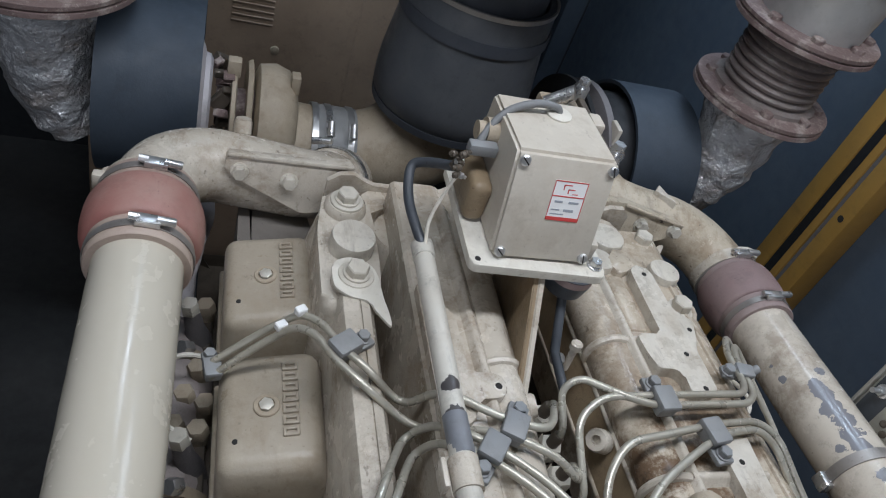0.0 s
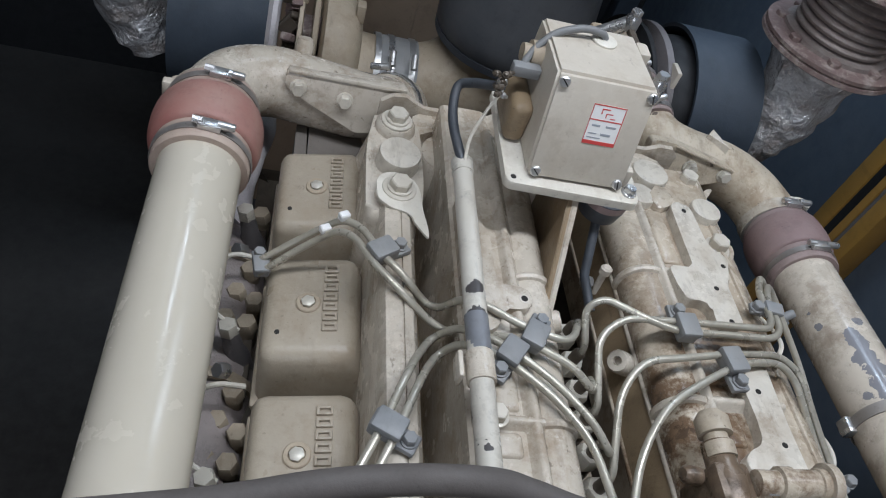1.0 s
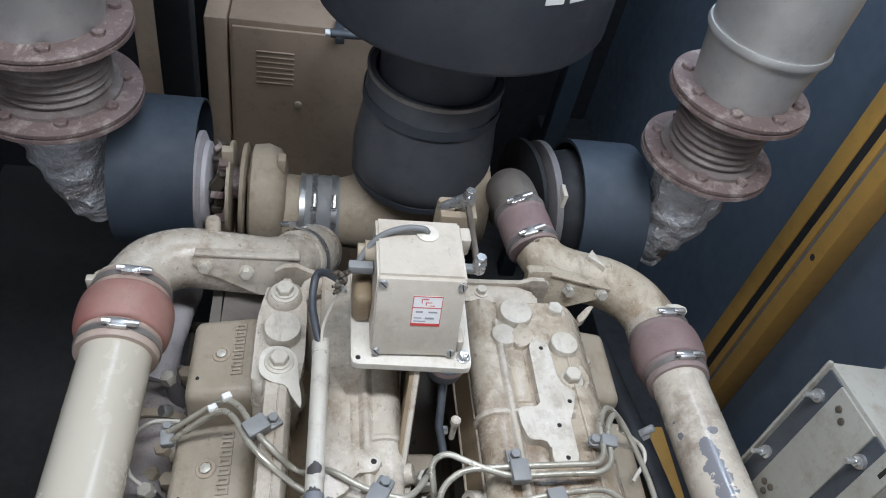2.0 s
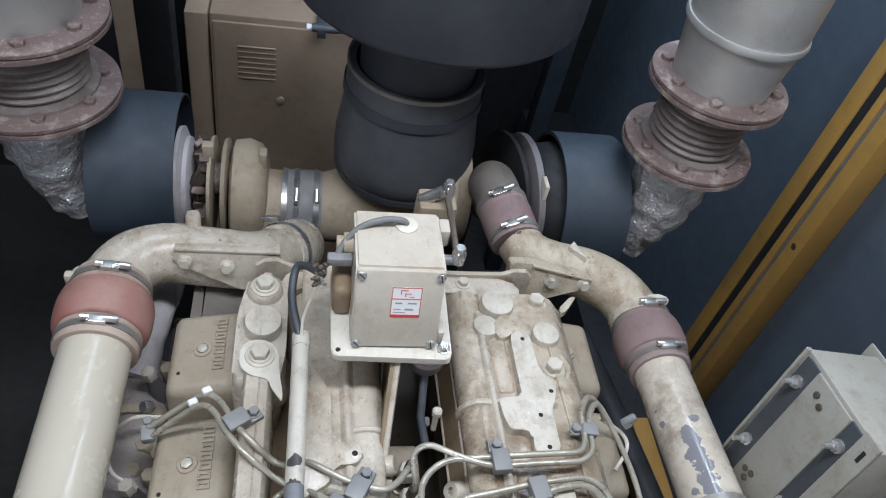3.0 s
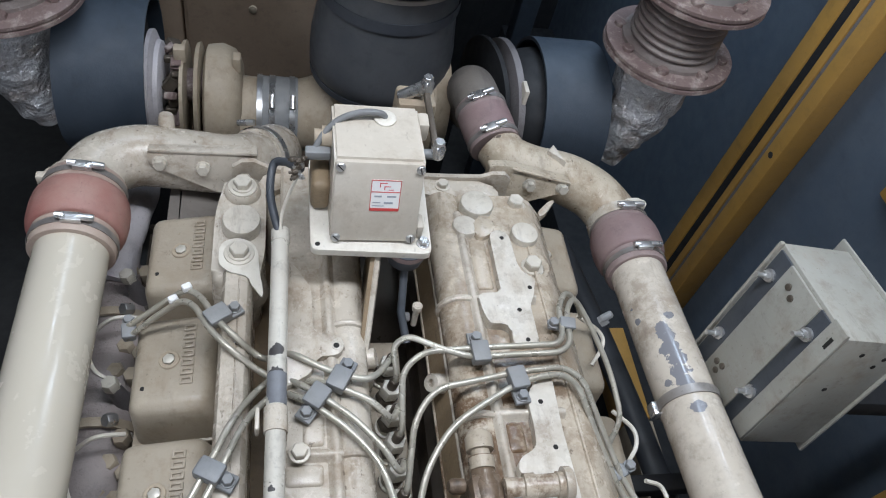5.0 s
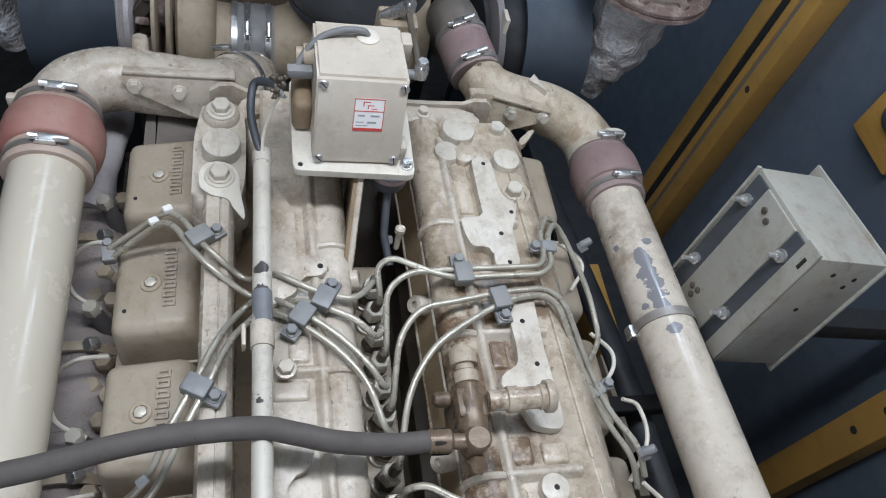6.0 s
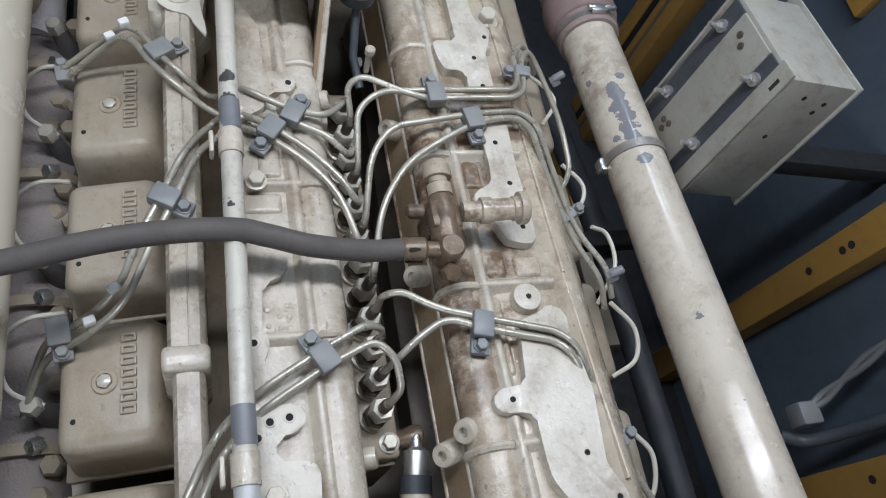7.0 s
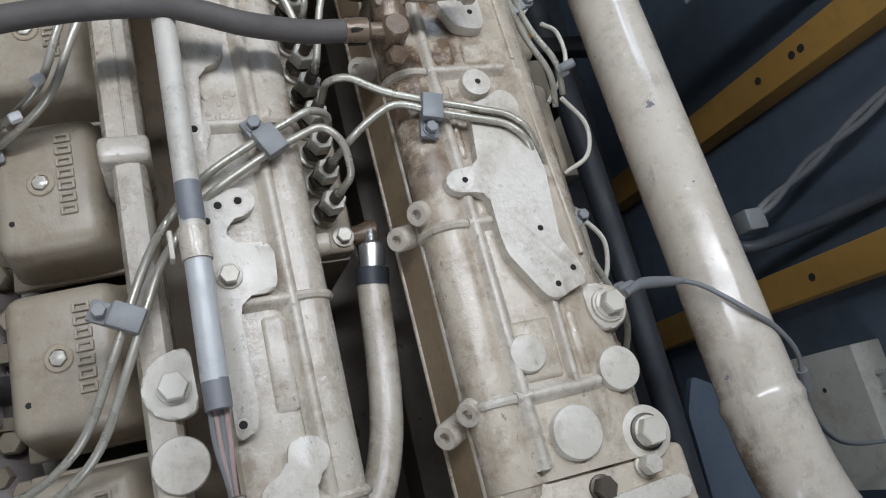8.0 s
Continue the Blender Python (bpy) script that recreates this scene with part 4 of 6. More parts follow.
# ---- actuator box over the valley ----
ab = thing("actuator_box", "warm grey steel actuator box with a red-bordered sticker", "control box", at=(-0.04, -0.04, 1.37))
o = Vector((-0.04, -0.04, 1.37))
b = bmesh.new()
quad = [(-0.044, 1.371), (-0.012, 1.470), (0.080, 1.466), (0.080, 1.371)]
xs = (-0.087, 0.012)
va = [b.verts.new(Vector((xs[0], y, z)) - o) for y, z in quad]
vb = [b.verts.new(Vector((xs[1], y, z)) - o) for y, z in quad]
b.faces.new(va)
b.faces.new(list(reversed(vb)))
for i in range(4):
    b.faces.new((va[i], vb[i], vb[(i + 1) % 4], va[(i + 1) % 4]))
bmesh.ops.bevel(b, geom=list(b.edges), offset=0.003, segments=2, affect="EDGES")
part("housing", b, M_BOX, ab)
# the leaning front: across, up the slope, outwards
FN = Vector((0, -0.099, 0.032)).normalized()
FU = Vector((0, 0.032, 0.099)).normalized()
FRONT = Matrix.Translation(Vector((-0.0375, -0.028, 1.4205)) - o) @ Matrix((Vector((1, 0, 0)), FU, -FN * -1)).transposed().to_4x4()
part("front_cover", box((-0.0485, -0.050, 0.0005), (0.0485, 0.050, 0.004), 0.0015, 2, FRONT), M_BOX, ab, "flat screwed front cover")
for x, y in ((-0.043, -0.045), (0.042, -0.045), (-0.043, 0.044), (0.044, 0.044)):
    b = bmesh.new()
    lathe([(0, 0.0052), (0.002, 0.0052), (0.0032, 0.0038)], FRONT @ Vector((x, y, 0.004)), FRONT.to_3x3() @ Vector((0, 0, 1)), 16, b)
    scr = part("screw", b, M_ZINC, ab, "slotted steel screw")
    part("slot", box((x - 0.0045, y - 0.0006, 0.0069), (x + 0.0045, y + 0.0006, 0.0074), 0, 1, FRONT @ Matrix.Translation((x, y, 0)) @ Matrix.Rotation(0.5 + x * 30, 4, "Z") @ Matrix.Translation((-x, -y, 0))), M_HOLE, scr)
st = part("sticker", box((-0.0085, -0.009, 0.004), (0.0245, 0.030, 0.0044), 0, 1, FRONT), M_WHITE, ab, "white sticker with a red border")
for lo, hi in (((-0.0085, 0.029), (0.0245, 0.030)), ((-0.0085, -0.009), (0.0245, -0.0055)), ((-0.0085, -0.009), (-0.0078, 0.030)), ((0.0238, -0.009), (0.0245, 0.030)), ((-0.0085, 0.0145), (0.0245, 0.0155)), ((0.001, 0.0255), (0.009, 0.0265)), ((0.001, 0.021), (0.002, 0.0265)), ((0.006, 0.0215), (0.013, 0.0223)), ((0.006, 0.018), (0.007, 0.0223)), ((0.011, 0.0175), (0.0165, 0.0182))):
    part("red_bar", box((*lo, 0.0044), (*hi, 0.0047), 0, 1, FRONT), M_STICKER_RED, st)
for lo, hi in (((-0.004, 0.0085), (0.004, 0.0105)), ((0.010, 0.0085), (0.020, 0.0105)), ((-0.0055, 0.001), (0.003, 0.0022)), ((0.007, 0.0003), (0.017, 0.0027)), ((-0.0055, -0.003), (0.008, -0.002))):
    part("grey_bar", box((*lo, 0.0044), (*hi, 0.0047), 0, 1, FRONT), M_STICKER_GREY, st)
plate = [(-0.108, -0.058), (0.030, -0.062), (0.033, 0.075), (-0.108, 0.085)]
part("mounting_plate", prism(rounded(plate, 0.009), -0.0095, 0.0, 0.002, Matrix.Translation(Vector((0, 0, 1.371)) - o)), M_BRIGHT, ab, "pale cream mounting plate")
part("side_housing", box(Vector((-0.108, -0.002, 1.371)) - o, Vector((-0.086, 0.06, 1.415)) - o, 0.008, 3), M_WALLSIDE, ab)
part("side_boss", lathe([(0, 0.013), (0.012, 0.013), (0.012, 0.009), (0.02, 0.009)], Vector((-0.086, 0.045, 1.445)) - o, (-1, 0, 0), 20), M_DUSTY, ab)
part("gland", lathe([(0, 0.013), (0.002, 0.013), (0.003, 0.011), (0.0035, 0.006)], Vector((-0.028, 0.055, 1.4675)) - o, (0, 0, 1), 20), M_BRIGHT, ab)
part("lug", box(Vector((0.011, 0.05, 1.44)) - o, Vector((0.024, 0.072, 1.466)) - o, 0.003), M_BOX, ab)
b = box(Vector((0.011, -0.040, 1.371)) - o, Vector((0.020, -0.018, 1.392)) - o, 0.003)
part("cast_lug", b, M_BOX, ab)
bolt(ab, Vector((0.021, -0.047, 1.371)) - o, (0, 0, 1), 0.006, 0.008, 0.008, M_ZINC)
hole(ab, Vector((-0.10, -0.05, 1.3709)) - o, 0.003)
part("underside_cup", lathe([(0, 0.024), (-0.012, 0.024), (-0.026, 0.021), (-0.030, 0.015)], Vector((0.005, -0.040, 1.3615)) - o, (0, 0, 1), 28), M_RUBBER, ab, "black cup with a red ring below the plate")
part("red_ring", lathe([(0, 0.0245), (-0.008, 0.0245)], Vector((0.005, -0.040, 1.3610)) - o, (0, 0, 1), 28, cap=False), M_RED_DUSTY, ab)
br = thing("support_bracket", "dusty brown folded steel bracket under the actuator box", "bracket", at=(-0.03, -0.05, 1.3))
o = Vector((-0.03, -0.05, 1.3))
b = bmesh.new()
outer = [(0.04, 1.36), (-0.05, 1.36), (-0.155, 1.265), (-0.155, 1.235), (0.04, 1.20)]
sidel = [b.verts.new(Vector((-0.022 + (y - 0.02) * 0.14 - 0.006, y, z)) - o) for y, z in outer]
sider = [b.verts.new(Vector((-0.022 + (y - 0.02) * 0.14 + 0.001, y, z)) - o) for y, z in outer]
b.faces.new(sidel)
b.faces.new(list(reversed(sider)))
for i in range(5):
    b.faces.new((sidel[i], sider[i], sider[(i + 1) % 5], sidel[(i + 1) % 5]))
bmesh.ops.bevel(b, geom=list(b.edges), offset=0.0012, segments=2, affect="EDGES")
# brown web, its colour darkened for the shade below the mounting plate
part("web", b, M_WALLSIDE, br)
b = bmesh.new()
tube([Vector((-0.030, -0.05, 1.357)) - o, Vector((-0.0445, -0.155, 1.262)) - o], 0.0045, 6, b)
part("edge_strip", b, M_CAST, br, "pale worn bracket edge")
part("foot", box(Vector((-0.065, -0.165, 1.225)) - o, Vector((-0.030, -0.14, 1.262)) - o, 0.004), M_CAST, br)

link = thing("throttle_linkage", "zinc plated linkage rod with ball joints", "linkage", at=(0.03, 0.08, 1.45))
o = Vector((0.03, 0.08, 1.45))
part("rod", box(Vector((0.030, 0.028, 1.436)) - o, Vector((0.038, 0.150, 1.443)) - o, 0.002), M_OILY, link)
for y in (0.03, 0.142):
    b = bmesh.new()
    lathe([(-0.008, 0.008), (0.006, 0.0085), (0.010, 0.006)], Vector((0.034, y, 1.446)) - o, (0, 0, 1), 16, b)
    hex_head(Vector((0.034, y, 1.456)) - o, (0, 0, 1), 0.0065, 0.006, b)
    part("ball_joint", b, M_ZINC, link)
part("stud", tube([Vector((0.01, 0.03, 1.44)) - o, Vector((0.034, 0.03, 1.44)) - o], 0.006, 12), M_CLAMP, link)
part("arm", tube([Vector((0.005, 0.15, 1.42)) - o, Vector((0.034, 0.145, 1.445)) - o], 0.008, 12), M_ZINC, link)
part("arm", box(Vector((0.0, 0.13, 1.37)) - o, Vector((0.05, 0.17, 1.425)) - o, 0.006), M_DUSTY, link)
lk2 = thing("pump_lever", "black pump lever rod with a pale ball end", "linkage", at=(0.01, -0.09, 1.29))
o = Vector((0.01, -0.09, 1.29))
part("rod", tube([Vector((0.006, -0.045, 1.33)) - o, Vector((0.004, -0.085, 1.285)) - o, Vector((0.010, -0.12, 1.27)) - o], 0.005, 10), M_RUBBER, lk2)
part("pin", lathe([(-0.02, 0.0038), (0.008, 0.0038), (0.009, 0.0062), (0.016, 0.0062), (0.018, 0.004)], Vector((0.022, -0.088, 1.285)) - o, (0, 0.1, 1), 14), M_CAST, lk2)
part("nut", hex_head(Vector((0.003, -0.088, 1.278)) - o, (1, 0, 0), 0.006, 0.012), M_ZINC, lk2)

lead = thing("actuator_cable", "grey actuator cable looping into the box top", "cable", at=(-0.09, 0.06, 1.45))
o = Vector((-0.09, 0.06, 1.45))
part("cable", tube(smooth_path([Vector(p) - o for p in ((-0.028, 0.055, 1.470), (-0.034, 0.055, 1.4755), (-0.055, 0.054, 1.4765), (-0.080, 0.049, 1.468), (-0.097, 0.040, 1.452), (-0.107, 0.028, 1.437))], 8), 0.0038, 10), M_CABLE, lead)
part("connector", box(Vector((-0.116, 0.02, 1.432)) - o, Vector((-0.088, 0.032, 1.444)) - o, 0.002), M_CLAMP, lead)
for k in range(13):
    random.seed(k)
    tp = Vector((-0.120 + random.uniform(-0.008, 0.004), 0.015 + random.uniform(-0.012, 0.012), 1.425 + random.uniform(-0.012, 0.01)))
    part("terminal", lathe([(0, 0.0032), (0.006, 0.0034), (0.007, 0.002), (0.010, 0.0018)], tp - o, (random.uniform(-1, 1), random.uniform(-1, 0.2), random.uniform(-0.3, 1)), 8), M_OILY if k % 3 else M_ZINC, lead, "dark oily terminal end")
part("black_loom", tube(smooth_path([Vector(p) - o for p in ((-0.120, 0.02, 1.418), (-0.138, 0.055, 1.392), (-0.150, 0.06, 1.38), (-0.153, 0.03, 1.366), (-0.147, -0.002, 1.356), (-0.141, -0.02, 1.350))], 8), 0.0050, 10), M_RUBBER, lead)
part("white_wire", tube(smooth_path([Vector(p) - o for p in ((-0.123, 0.01, 1.415), (-0.13, 0.005, 1.40), (-0.139, -0.005, 1.372), (-0.141, -0.022, 1.352))], 8), 0.0018, 8), M_BRIGHT, lead)

# ---- cable conduit along the left casting ----
cd = thing("cable_conduit", "cream cable conduit with flaked paint and blue-grey bands", "conduit", at=(-0.142, -0.35, 1.345))
o = Vector((-0.142, -0.35, 1.345))
cpath = [Vector((-0.1405 - 0.008 * i / 10, -0.018 - 0.665 * i / 10, 1.345)) - o for i in range(11)]
part("tube", tube(cpath, 0.0098, 24), M_CONDUIT, cd)
for y0, y1, mat in ((-0.20, -0.235, M_PRIMER), (-0.505, -0.538, M_PRIMER), (-0.662, -0.684, M_PRIMER)):
    x = -0.1405 - 0.008 * (-y0 - 0.018) / 0.665
    part("tape_band", tube([Vector((x, y0, 1.345)) - o, Vector((x, y1, 1.345)) - o], 0.0101, 24), mat, cd, "dark grey bare band")
for y in (-0.25, -0.556):
    x = -0.1405 - 0.008 * (-y - 0.018) / 0.665
    s = part("saddle", tube([Vector((x, y + 0.013, 1.345)) - o, Vector((x, y - 0.013, 1.345)) - o], 0.0118, 24), M_CAST, cd, "cream saddle clip")
    part("saddle_ear", box(Vector((x + 0.006, y - 0.011, 1.303)) - o, Vector((x + 0.0115, y + 0.011, 1.345)) - o, 0.002), M_CAST, s)
    part("saddle_lip", box(Vector((x - 0.020, y - 0.012, 1.335)) - o, Vector((x - 0.0155, y + 0.012, 1.352)) - o, 0.002), M_CAST, s)
    bolt(s, Vector((x + 0.024, y - 0.018, 1.3055)) - o, (0, 0, 1), 0.0085, 0.010, 0.011)
part("lower_sleeve", tube([Vector((-0.1470, -0.569, 1.345)) - o, Vector((-0.1484, -0.663, 1.345)) - o], 0.01015, 24), M_SLEEVE, cd, "blue-grey lower sleeve")
part("ferrule", tube([Vector((-0.1405, -0.012, 1.345)) - o, Vector((-0.1406, -0.03, 1.345)) - o], 0.0107, 24), M_CONDUIT, cd)
for k in range(4):
    random.seed(30 + k)
    dx = (k - 1.5) * 0.0038
    part("wire", tube(smooth_path([Vector((-0.149 + dx, -0.675, 1.343)) - o, Vector((-0.149 + dx * 0.9, -0.71, 1.338)) - o, Vector((-0.147 + dx * 0.3, -0.75, 1.328)) - o, Vector((-0.145 + dx * 0.5, -0.85, 1.30)) - o], 6), 0.0022, 8), M_WIRE if k % 2 else M_CABLE, cd)
part("cable_tie", box(Vector((-0.156, -0.755, 1.318)) - o, Vector((-0.138, -0.746, 1.338)) - o, 0.003), M_OILY, cd)

# ---- injection pump ----
pump = thing("injection_pump", "oily inline injection pump with twelve line fittings", "fuel pump", at=(-0.01, -0.32, 1.1))
o = Vector((-0.01, -0.32, 1.1))
part("housing", box(Vector((-0.036, -0.537, 1.0)) - o, Vector((0.012, -0.08, 1.208)) - o, 0.006, 3), M_PUMP, pump)
part("end_cover", box(Vector((-0.034, -0.541, 1.06)) - o, Vector((0.008, -0.5372, 1.19)) - o, 0.001), M_PUMP, pump)
bolt(pump, Vector((0.001, -0.522, 1.208)) - o, (0, 0, 1), 0.008, 0.010, 0.011, M_NUT)
FY = [-0.496 + 0.0328 * k for k in range(12)]
for y in FY:
    b = bmesh.new()
    lathe([(0, 0.0145), (0.006, 0.0145), (0.007, 0.012), (0.014, 0.012)], Vector((-0.014, y, 1.206)) - o, (0.12, 0, 1), 16, b)
    f = part("fitting", b, M_NUT, pump)
    b = hex_head(Vector((-0.0125, y, 1.220)) - o, (0.12, 0, 1), 0.0135, 0.010)
    part("lower_nut", b, M_OILY, f)
    b = bmesh.new()
    hex_head(Vector((-0.011, y, 1.235)) - o, (0.12, 0, 1), 0.0125, 0.016, b, 0.4)
    part("union_nut", b, M_NUT, f)
    part("sleeve", lathe([(0, 0.0062), (0.014, 0.0062), (0.016, 0.0045)], Vector((-0.0095, y, 1.250)) - o, (0.12, 0, 1), 12), M_OILY, f)
part("drain_valve", lathe([(0, 0.009), (0.014, 0.011), (0.022, 0.014), (0.03, 0.012), (0.034, 0.0)], Vector((0.010, -0.516, 1.19)) - o, (1, 0, 0.1), 18), M_BRASS, pump)
vf = thing("pump_hose", "cream rubber return hose with a crimped steel end", "hose", at=(0.04, -0.62, 1.15))
o = Vector((0.04, -0.62, 1.15))
part("hose", tube(smooth_path([Vector(p) - o for p in ((0.024, -0.572, 1.195), (0.021, -0.61, 1.194), (0.016, -0.66, 1.195), (0.006, -0.715, 1.20), (-0.010, -0.76, 1.205), (-0.036, -0.80, 1.215))], 8), 0.0165, 20), M_CAST, vf)
part("black_end", tube([Vector((0.0265, -0.556, 1.197)) - o, Vector((0.0238, -0.574, 1.195)) - o], 0.0172, 20), M_RUBBER, vf)
b = bmesh.new()
tube([Vector((0.032, -0.516, 1.20)) - o, Vector((0.0305, -0.528, 1.20)) - o, Vector((0.0300, -0.532, 1.199)) - o, Vector((0.0268, -0.558, 1.197)) - o], [0.006, 0.007, 0.0135, 0.0135], 16, b)
part("crimp", b, M_ZINC, vf, "crimped steel ferrule")


# ---- fuel lines ----
def clear_of_casting(p, gap=0.0050):
    """The place lifted, where needed, so that a line runs just over the castings."""
    x, y, z = p
    if -0.14 < x < -0.045:
        z = max(z, 1.3055 + gap)
    elif 0.055 < x < 0.195:
        z = max(z, 1.297 - 0.042 * (y + 0.09) + gap)
    return x, y, z


def dip(points, x=-0.156, z=1.262):
    """The line let down into the groove where it crosses it."""
    out = []
    for p in points:
        if out and out[-1][0] > -0.1441 and p[0] < -0.171:
            k = (out[-1][0] - x) / (out[-1][0] - p[0])
            out.append((x, out[-1][1] + (p[1] - out[-1][1]) * k, z))
        out.append((p[0], p[1], z) if -0.171 <= p[0] <= -0.1441 else p)
    return out


def fuel_line(points, group, label="bent steel injection line", r=0.0037):
    points = dip(clear_of_casting(p) for p in points)
    p0 = Vector(points[0])
    t = thing("fuel_line", label, "fuel line", group, p0)
    part("pipe", tube(round_path([Vector(p) - p0 for p in points], 0.028, 6), r, 12), M_STEEL, t)
    return t


def up_from(k, z=1.272):
    return [(-0.008, FY[k], 1.252), (-0.006, FY[k], z)]


FAR, NEARBANK = "injection lines to one bank", "injection lines to the other bank"
# pair over the far cover
fuel_line([*up_from(11), (-0.030, -0.175, 1.30), (-0.046, -0.190, 1.309), (-0.085, -0.179, 1.308), (-0.135, -0.150, 1.300), (-0.190, -0.121, 1.292), (-0.213, -0.094, 1.290), (-0.228, -0.066, 1.288), (-0.246, -0.048, 1.278), (-0.275, -0.045, 1.245), (-0.322, -0.056, 1.205)], FAR)
fuel_line([*up_from(9), (-0.020, -0.232, 1.295), (-0.040, -0.214, 1.307), (-0.092, -0.190, 1.306), (-0.147, -0.163, 1.300), (-0.196, -0.135, 1.290), (-0.221, -0.104, 1.288), (-0.234, -0.078, 1.286), (-0.250, -0.062, 1.276), (-0.280, -0.060, 1.242), (-0.320, -0.068, 1.200)], FAR)
# pair that dives to the groove and down the covers
fuel_line([*up_from(7), (-0.016, -0.292, 1.295), (-0.032, -0.268, 1.307), (-0.061, -0.235, 1.309), (-0.105, -0.200, 1.307), (-0.140, -0.176, 1.298), (-0.158, -0.168, 1.288), (-0.185, -0.217, 1.292), (-0.210, -0.276, 1.292), (-0.232, -0.320, 1.286), (-0.250, -0.362, 1.264), (-0.290, -0.378, 1.225), (-0.325, -0.378, 1.19), (-0.345, -0.42, 1.15)], FAR)
fuel_line([*up_from(5), (-0.020, -0.335, 1.292), (-0.036, -0.284, 1.305), (-0.067, -0.247, 1.307), (-0.108, -0.214, 1.305), (-0.140, -0.192, 1.296), (-0.152, -0.185, 1.288), (-0.174, -0.223, 1.292), (-0.199, -0.282, 1.292), (-0.221, -0.328, 1.286), (-0.244, -0.376, 1.264), (-0.290, -0.394, 1.222), (-0.328, -0.394, 1.18), (-0.350, -0.44, 1.14)], FAR)
# pair at the near end
fuel_line([*up_from(2), (-0.012, -0.430, 1.300), (-0.030, -0.430, 1.312), (-0.075, -0.453, 1.313), (-0.135, -0.487, 1.300), (-0.166, -0.505, 1.288), (-0.185, -0.545, 1.292), (-0.215, -0.615, 1.290), (-0.245, -0.68, 1.276), (-0.285, -0.705, 1.235), (-0.33, -0.712, 1.19)], FAR)
fuel_line([*up_from(0), (0.002, -0.490, 1.290), (-0.004, -0.463, 1.308), (-0.022, -0.446, 1.312), (-0.070, -0.467, 1.312), (-0.132, -0.503, 1.298), (-0.160, -0.522, 1.288), (-0.174, -0.550, 1.292), (-0.204, -0.621, 1.290), (-0.236, -0.692, 1.274), (-0.28, -0.720, 1.232), (-0.335, -0.727, 1.185)], FAR)
# pairs to the other bank
fuel_line([*up_from(10), (-0.012, -0.140, 1.300), (0.004, -0.135, 1.312), (0.048, -0.155, 1.311), (0.080, -0.163, 1.309), (0.122, -0.160, 1.309), (0.186, -0.158, 1.309), (0.204, -0.142, 1.305), (0.210, -0.095, 1.298), (0.234, -0.060, 1.285), (0.258, -0.085, 1.26), (0.285, -0.14, 1.23), (0.292, -0.20, 1.21), (0.275, -0.225, 1.19)], NEARBANK)
fuel_line([*up_from(8), (-0.004, -0.172, 1.298), (0.020, -0.155, 1.310), (0.082, -0.151, 1.310), (0.186, -0.147, 1.310), (0.197, -0.128, 1.306), (0.200, -0.092, 1.300), (0.222, -0.055, 1.29), (0.248, -0.06, 1.265), (0.262, -0.06, 1.235)], NEARBANK)
fuel_line([*up_from(6), (0.004, -0.232, 1.298), (0.028, -0.202, 1.311), (0.075, -0.194, 1.311), (0.124, -0.184, 1.311), (0.185, -0.177, 1.309), (0.210, -0.190, 1.300), (0.232, -0.246, 1.270), (0.255, -0.305, 1.245), (0.290, -0.352, 1.235), (0.30, -0.38, 1.21)], NEARBANK)
fuel_line([*up_from(4), (0.008, -0.293, 1.298), (0.041, -0.246, 1.309), (0.084, -0.220, 1.311), (0.121, -0.200, 1.311), (0.150, -0.190, 1.311), (0.183, -0.186, 1.308), (0.203, -0.198, 1.298), (0.224, -0.252, 1.268), (0.248, -0.312, 1.242), (0.282, -0.362, 1.228), (0.292, -0.39, 1.20)], NEARBANK)
fuel_line([*up_from(3), (-0.008, -0.398, 1.302), (0.010, -0.398, 1.312), (0.043, -0.419, 1.313), (0.087, -0.433, 1.313), (0.162, -0.453, 1.308), (0.180, -0.471, 1.303), (0.215, -0.540, 1.275), (0.245, -0.60, 1.255), (0.285, -0.66, 1.23), (0.29, -0.70, 1.19), (0.272, -0.735, 1.17)], NEARBANK)
fuel_line([*up_from(1), (0.000, -0.462, 1.298), (0.022, -0.445, 1.309), (0.050, -0.429, 1.313), (0.088, -0.445, 1.313), (0.158, -0.463, 1.306), (0.174, -0.480, 1.300), (0.208, -0.548, 1.272), (0.238, -0.606, 1.25), (0.272, -0.655, 1.22), (0.275, -0.69, 1.18)], NEARBANK)
# thin leak-off lines
leaks = [((0.267, -0.047, 1.215), (0.300, -0.062, 1.20), (0.301, -0.085, 1.20), (0.281, -0.111, 1.19)), ((0.282, -0.189, 1.21), (0.309, -0.210, 1.20), (0.306, -0.234, 1.20), (0.290, -0.255, 1.19)), ((0.300, -0.282, 1.21), (0.325, -0.290, 1.20), (0.323, -0.334, 1.20), (0.290, -0.380, 1.19)), ((0.29, -0.39, 1.22), (0.322, -0.42, 1.205), (0.318, -0.455, 1.195), (0.29, -0.47, 1.18)), ((0.265, -0.54, 1.225), (0.292, -0.57, 1.215), (0.288, -0.61, 1.2), (0.262, -0.62, 1.19))]
for k in range(3):
    leaks.append(((-0.374, -0.020 - 0.165 * k, 1.14), (-0.348, -0.010 - 0.165 * k, 1.155), (-0.318, 0.0 - 0.165 * k, 1.14)))
    leaks.append(((-0.374, -0.060 - 0.165 * k, 1.15), (-0.360, -0.088 - 0.165 * k, 1.155), (-0.332, -0.100 - 0.165 * k, 1.14)))
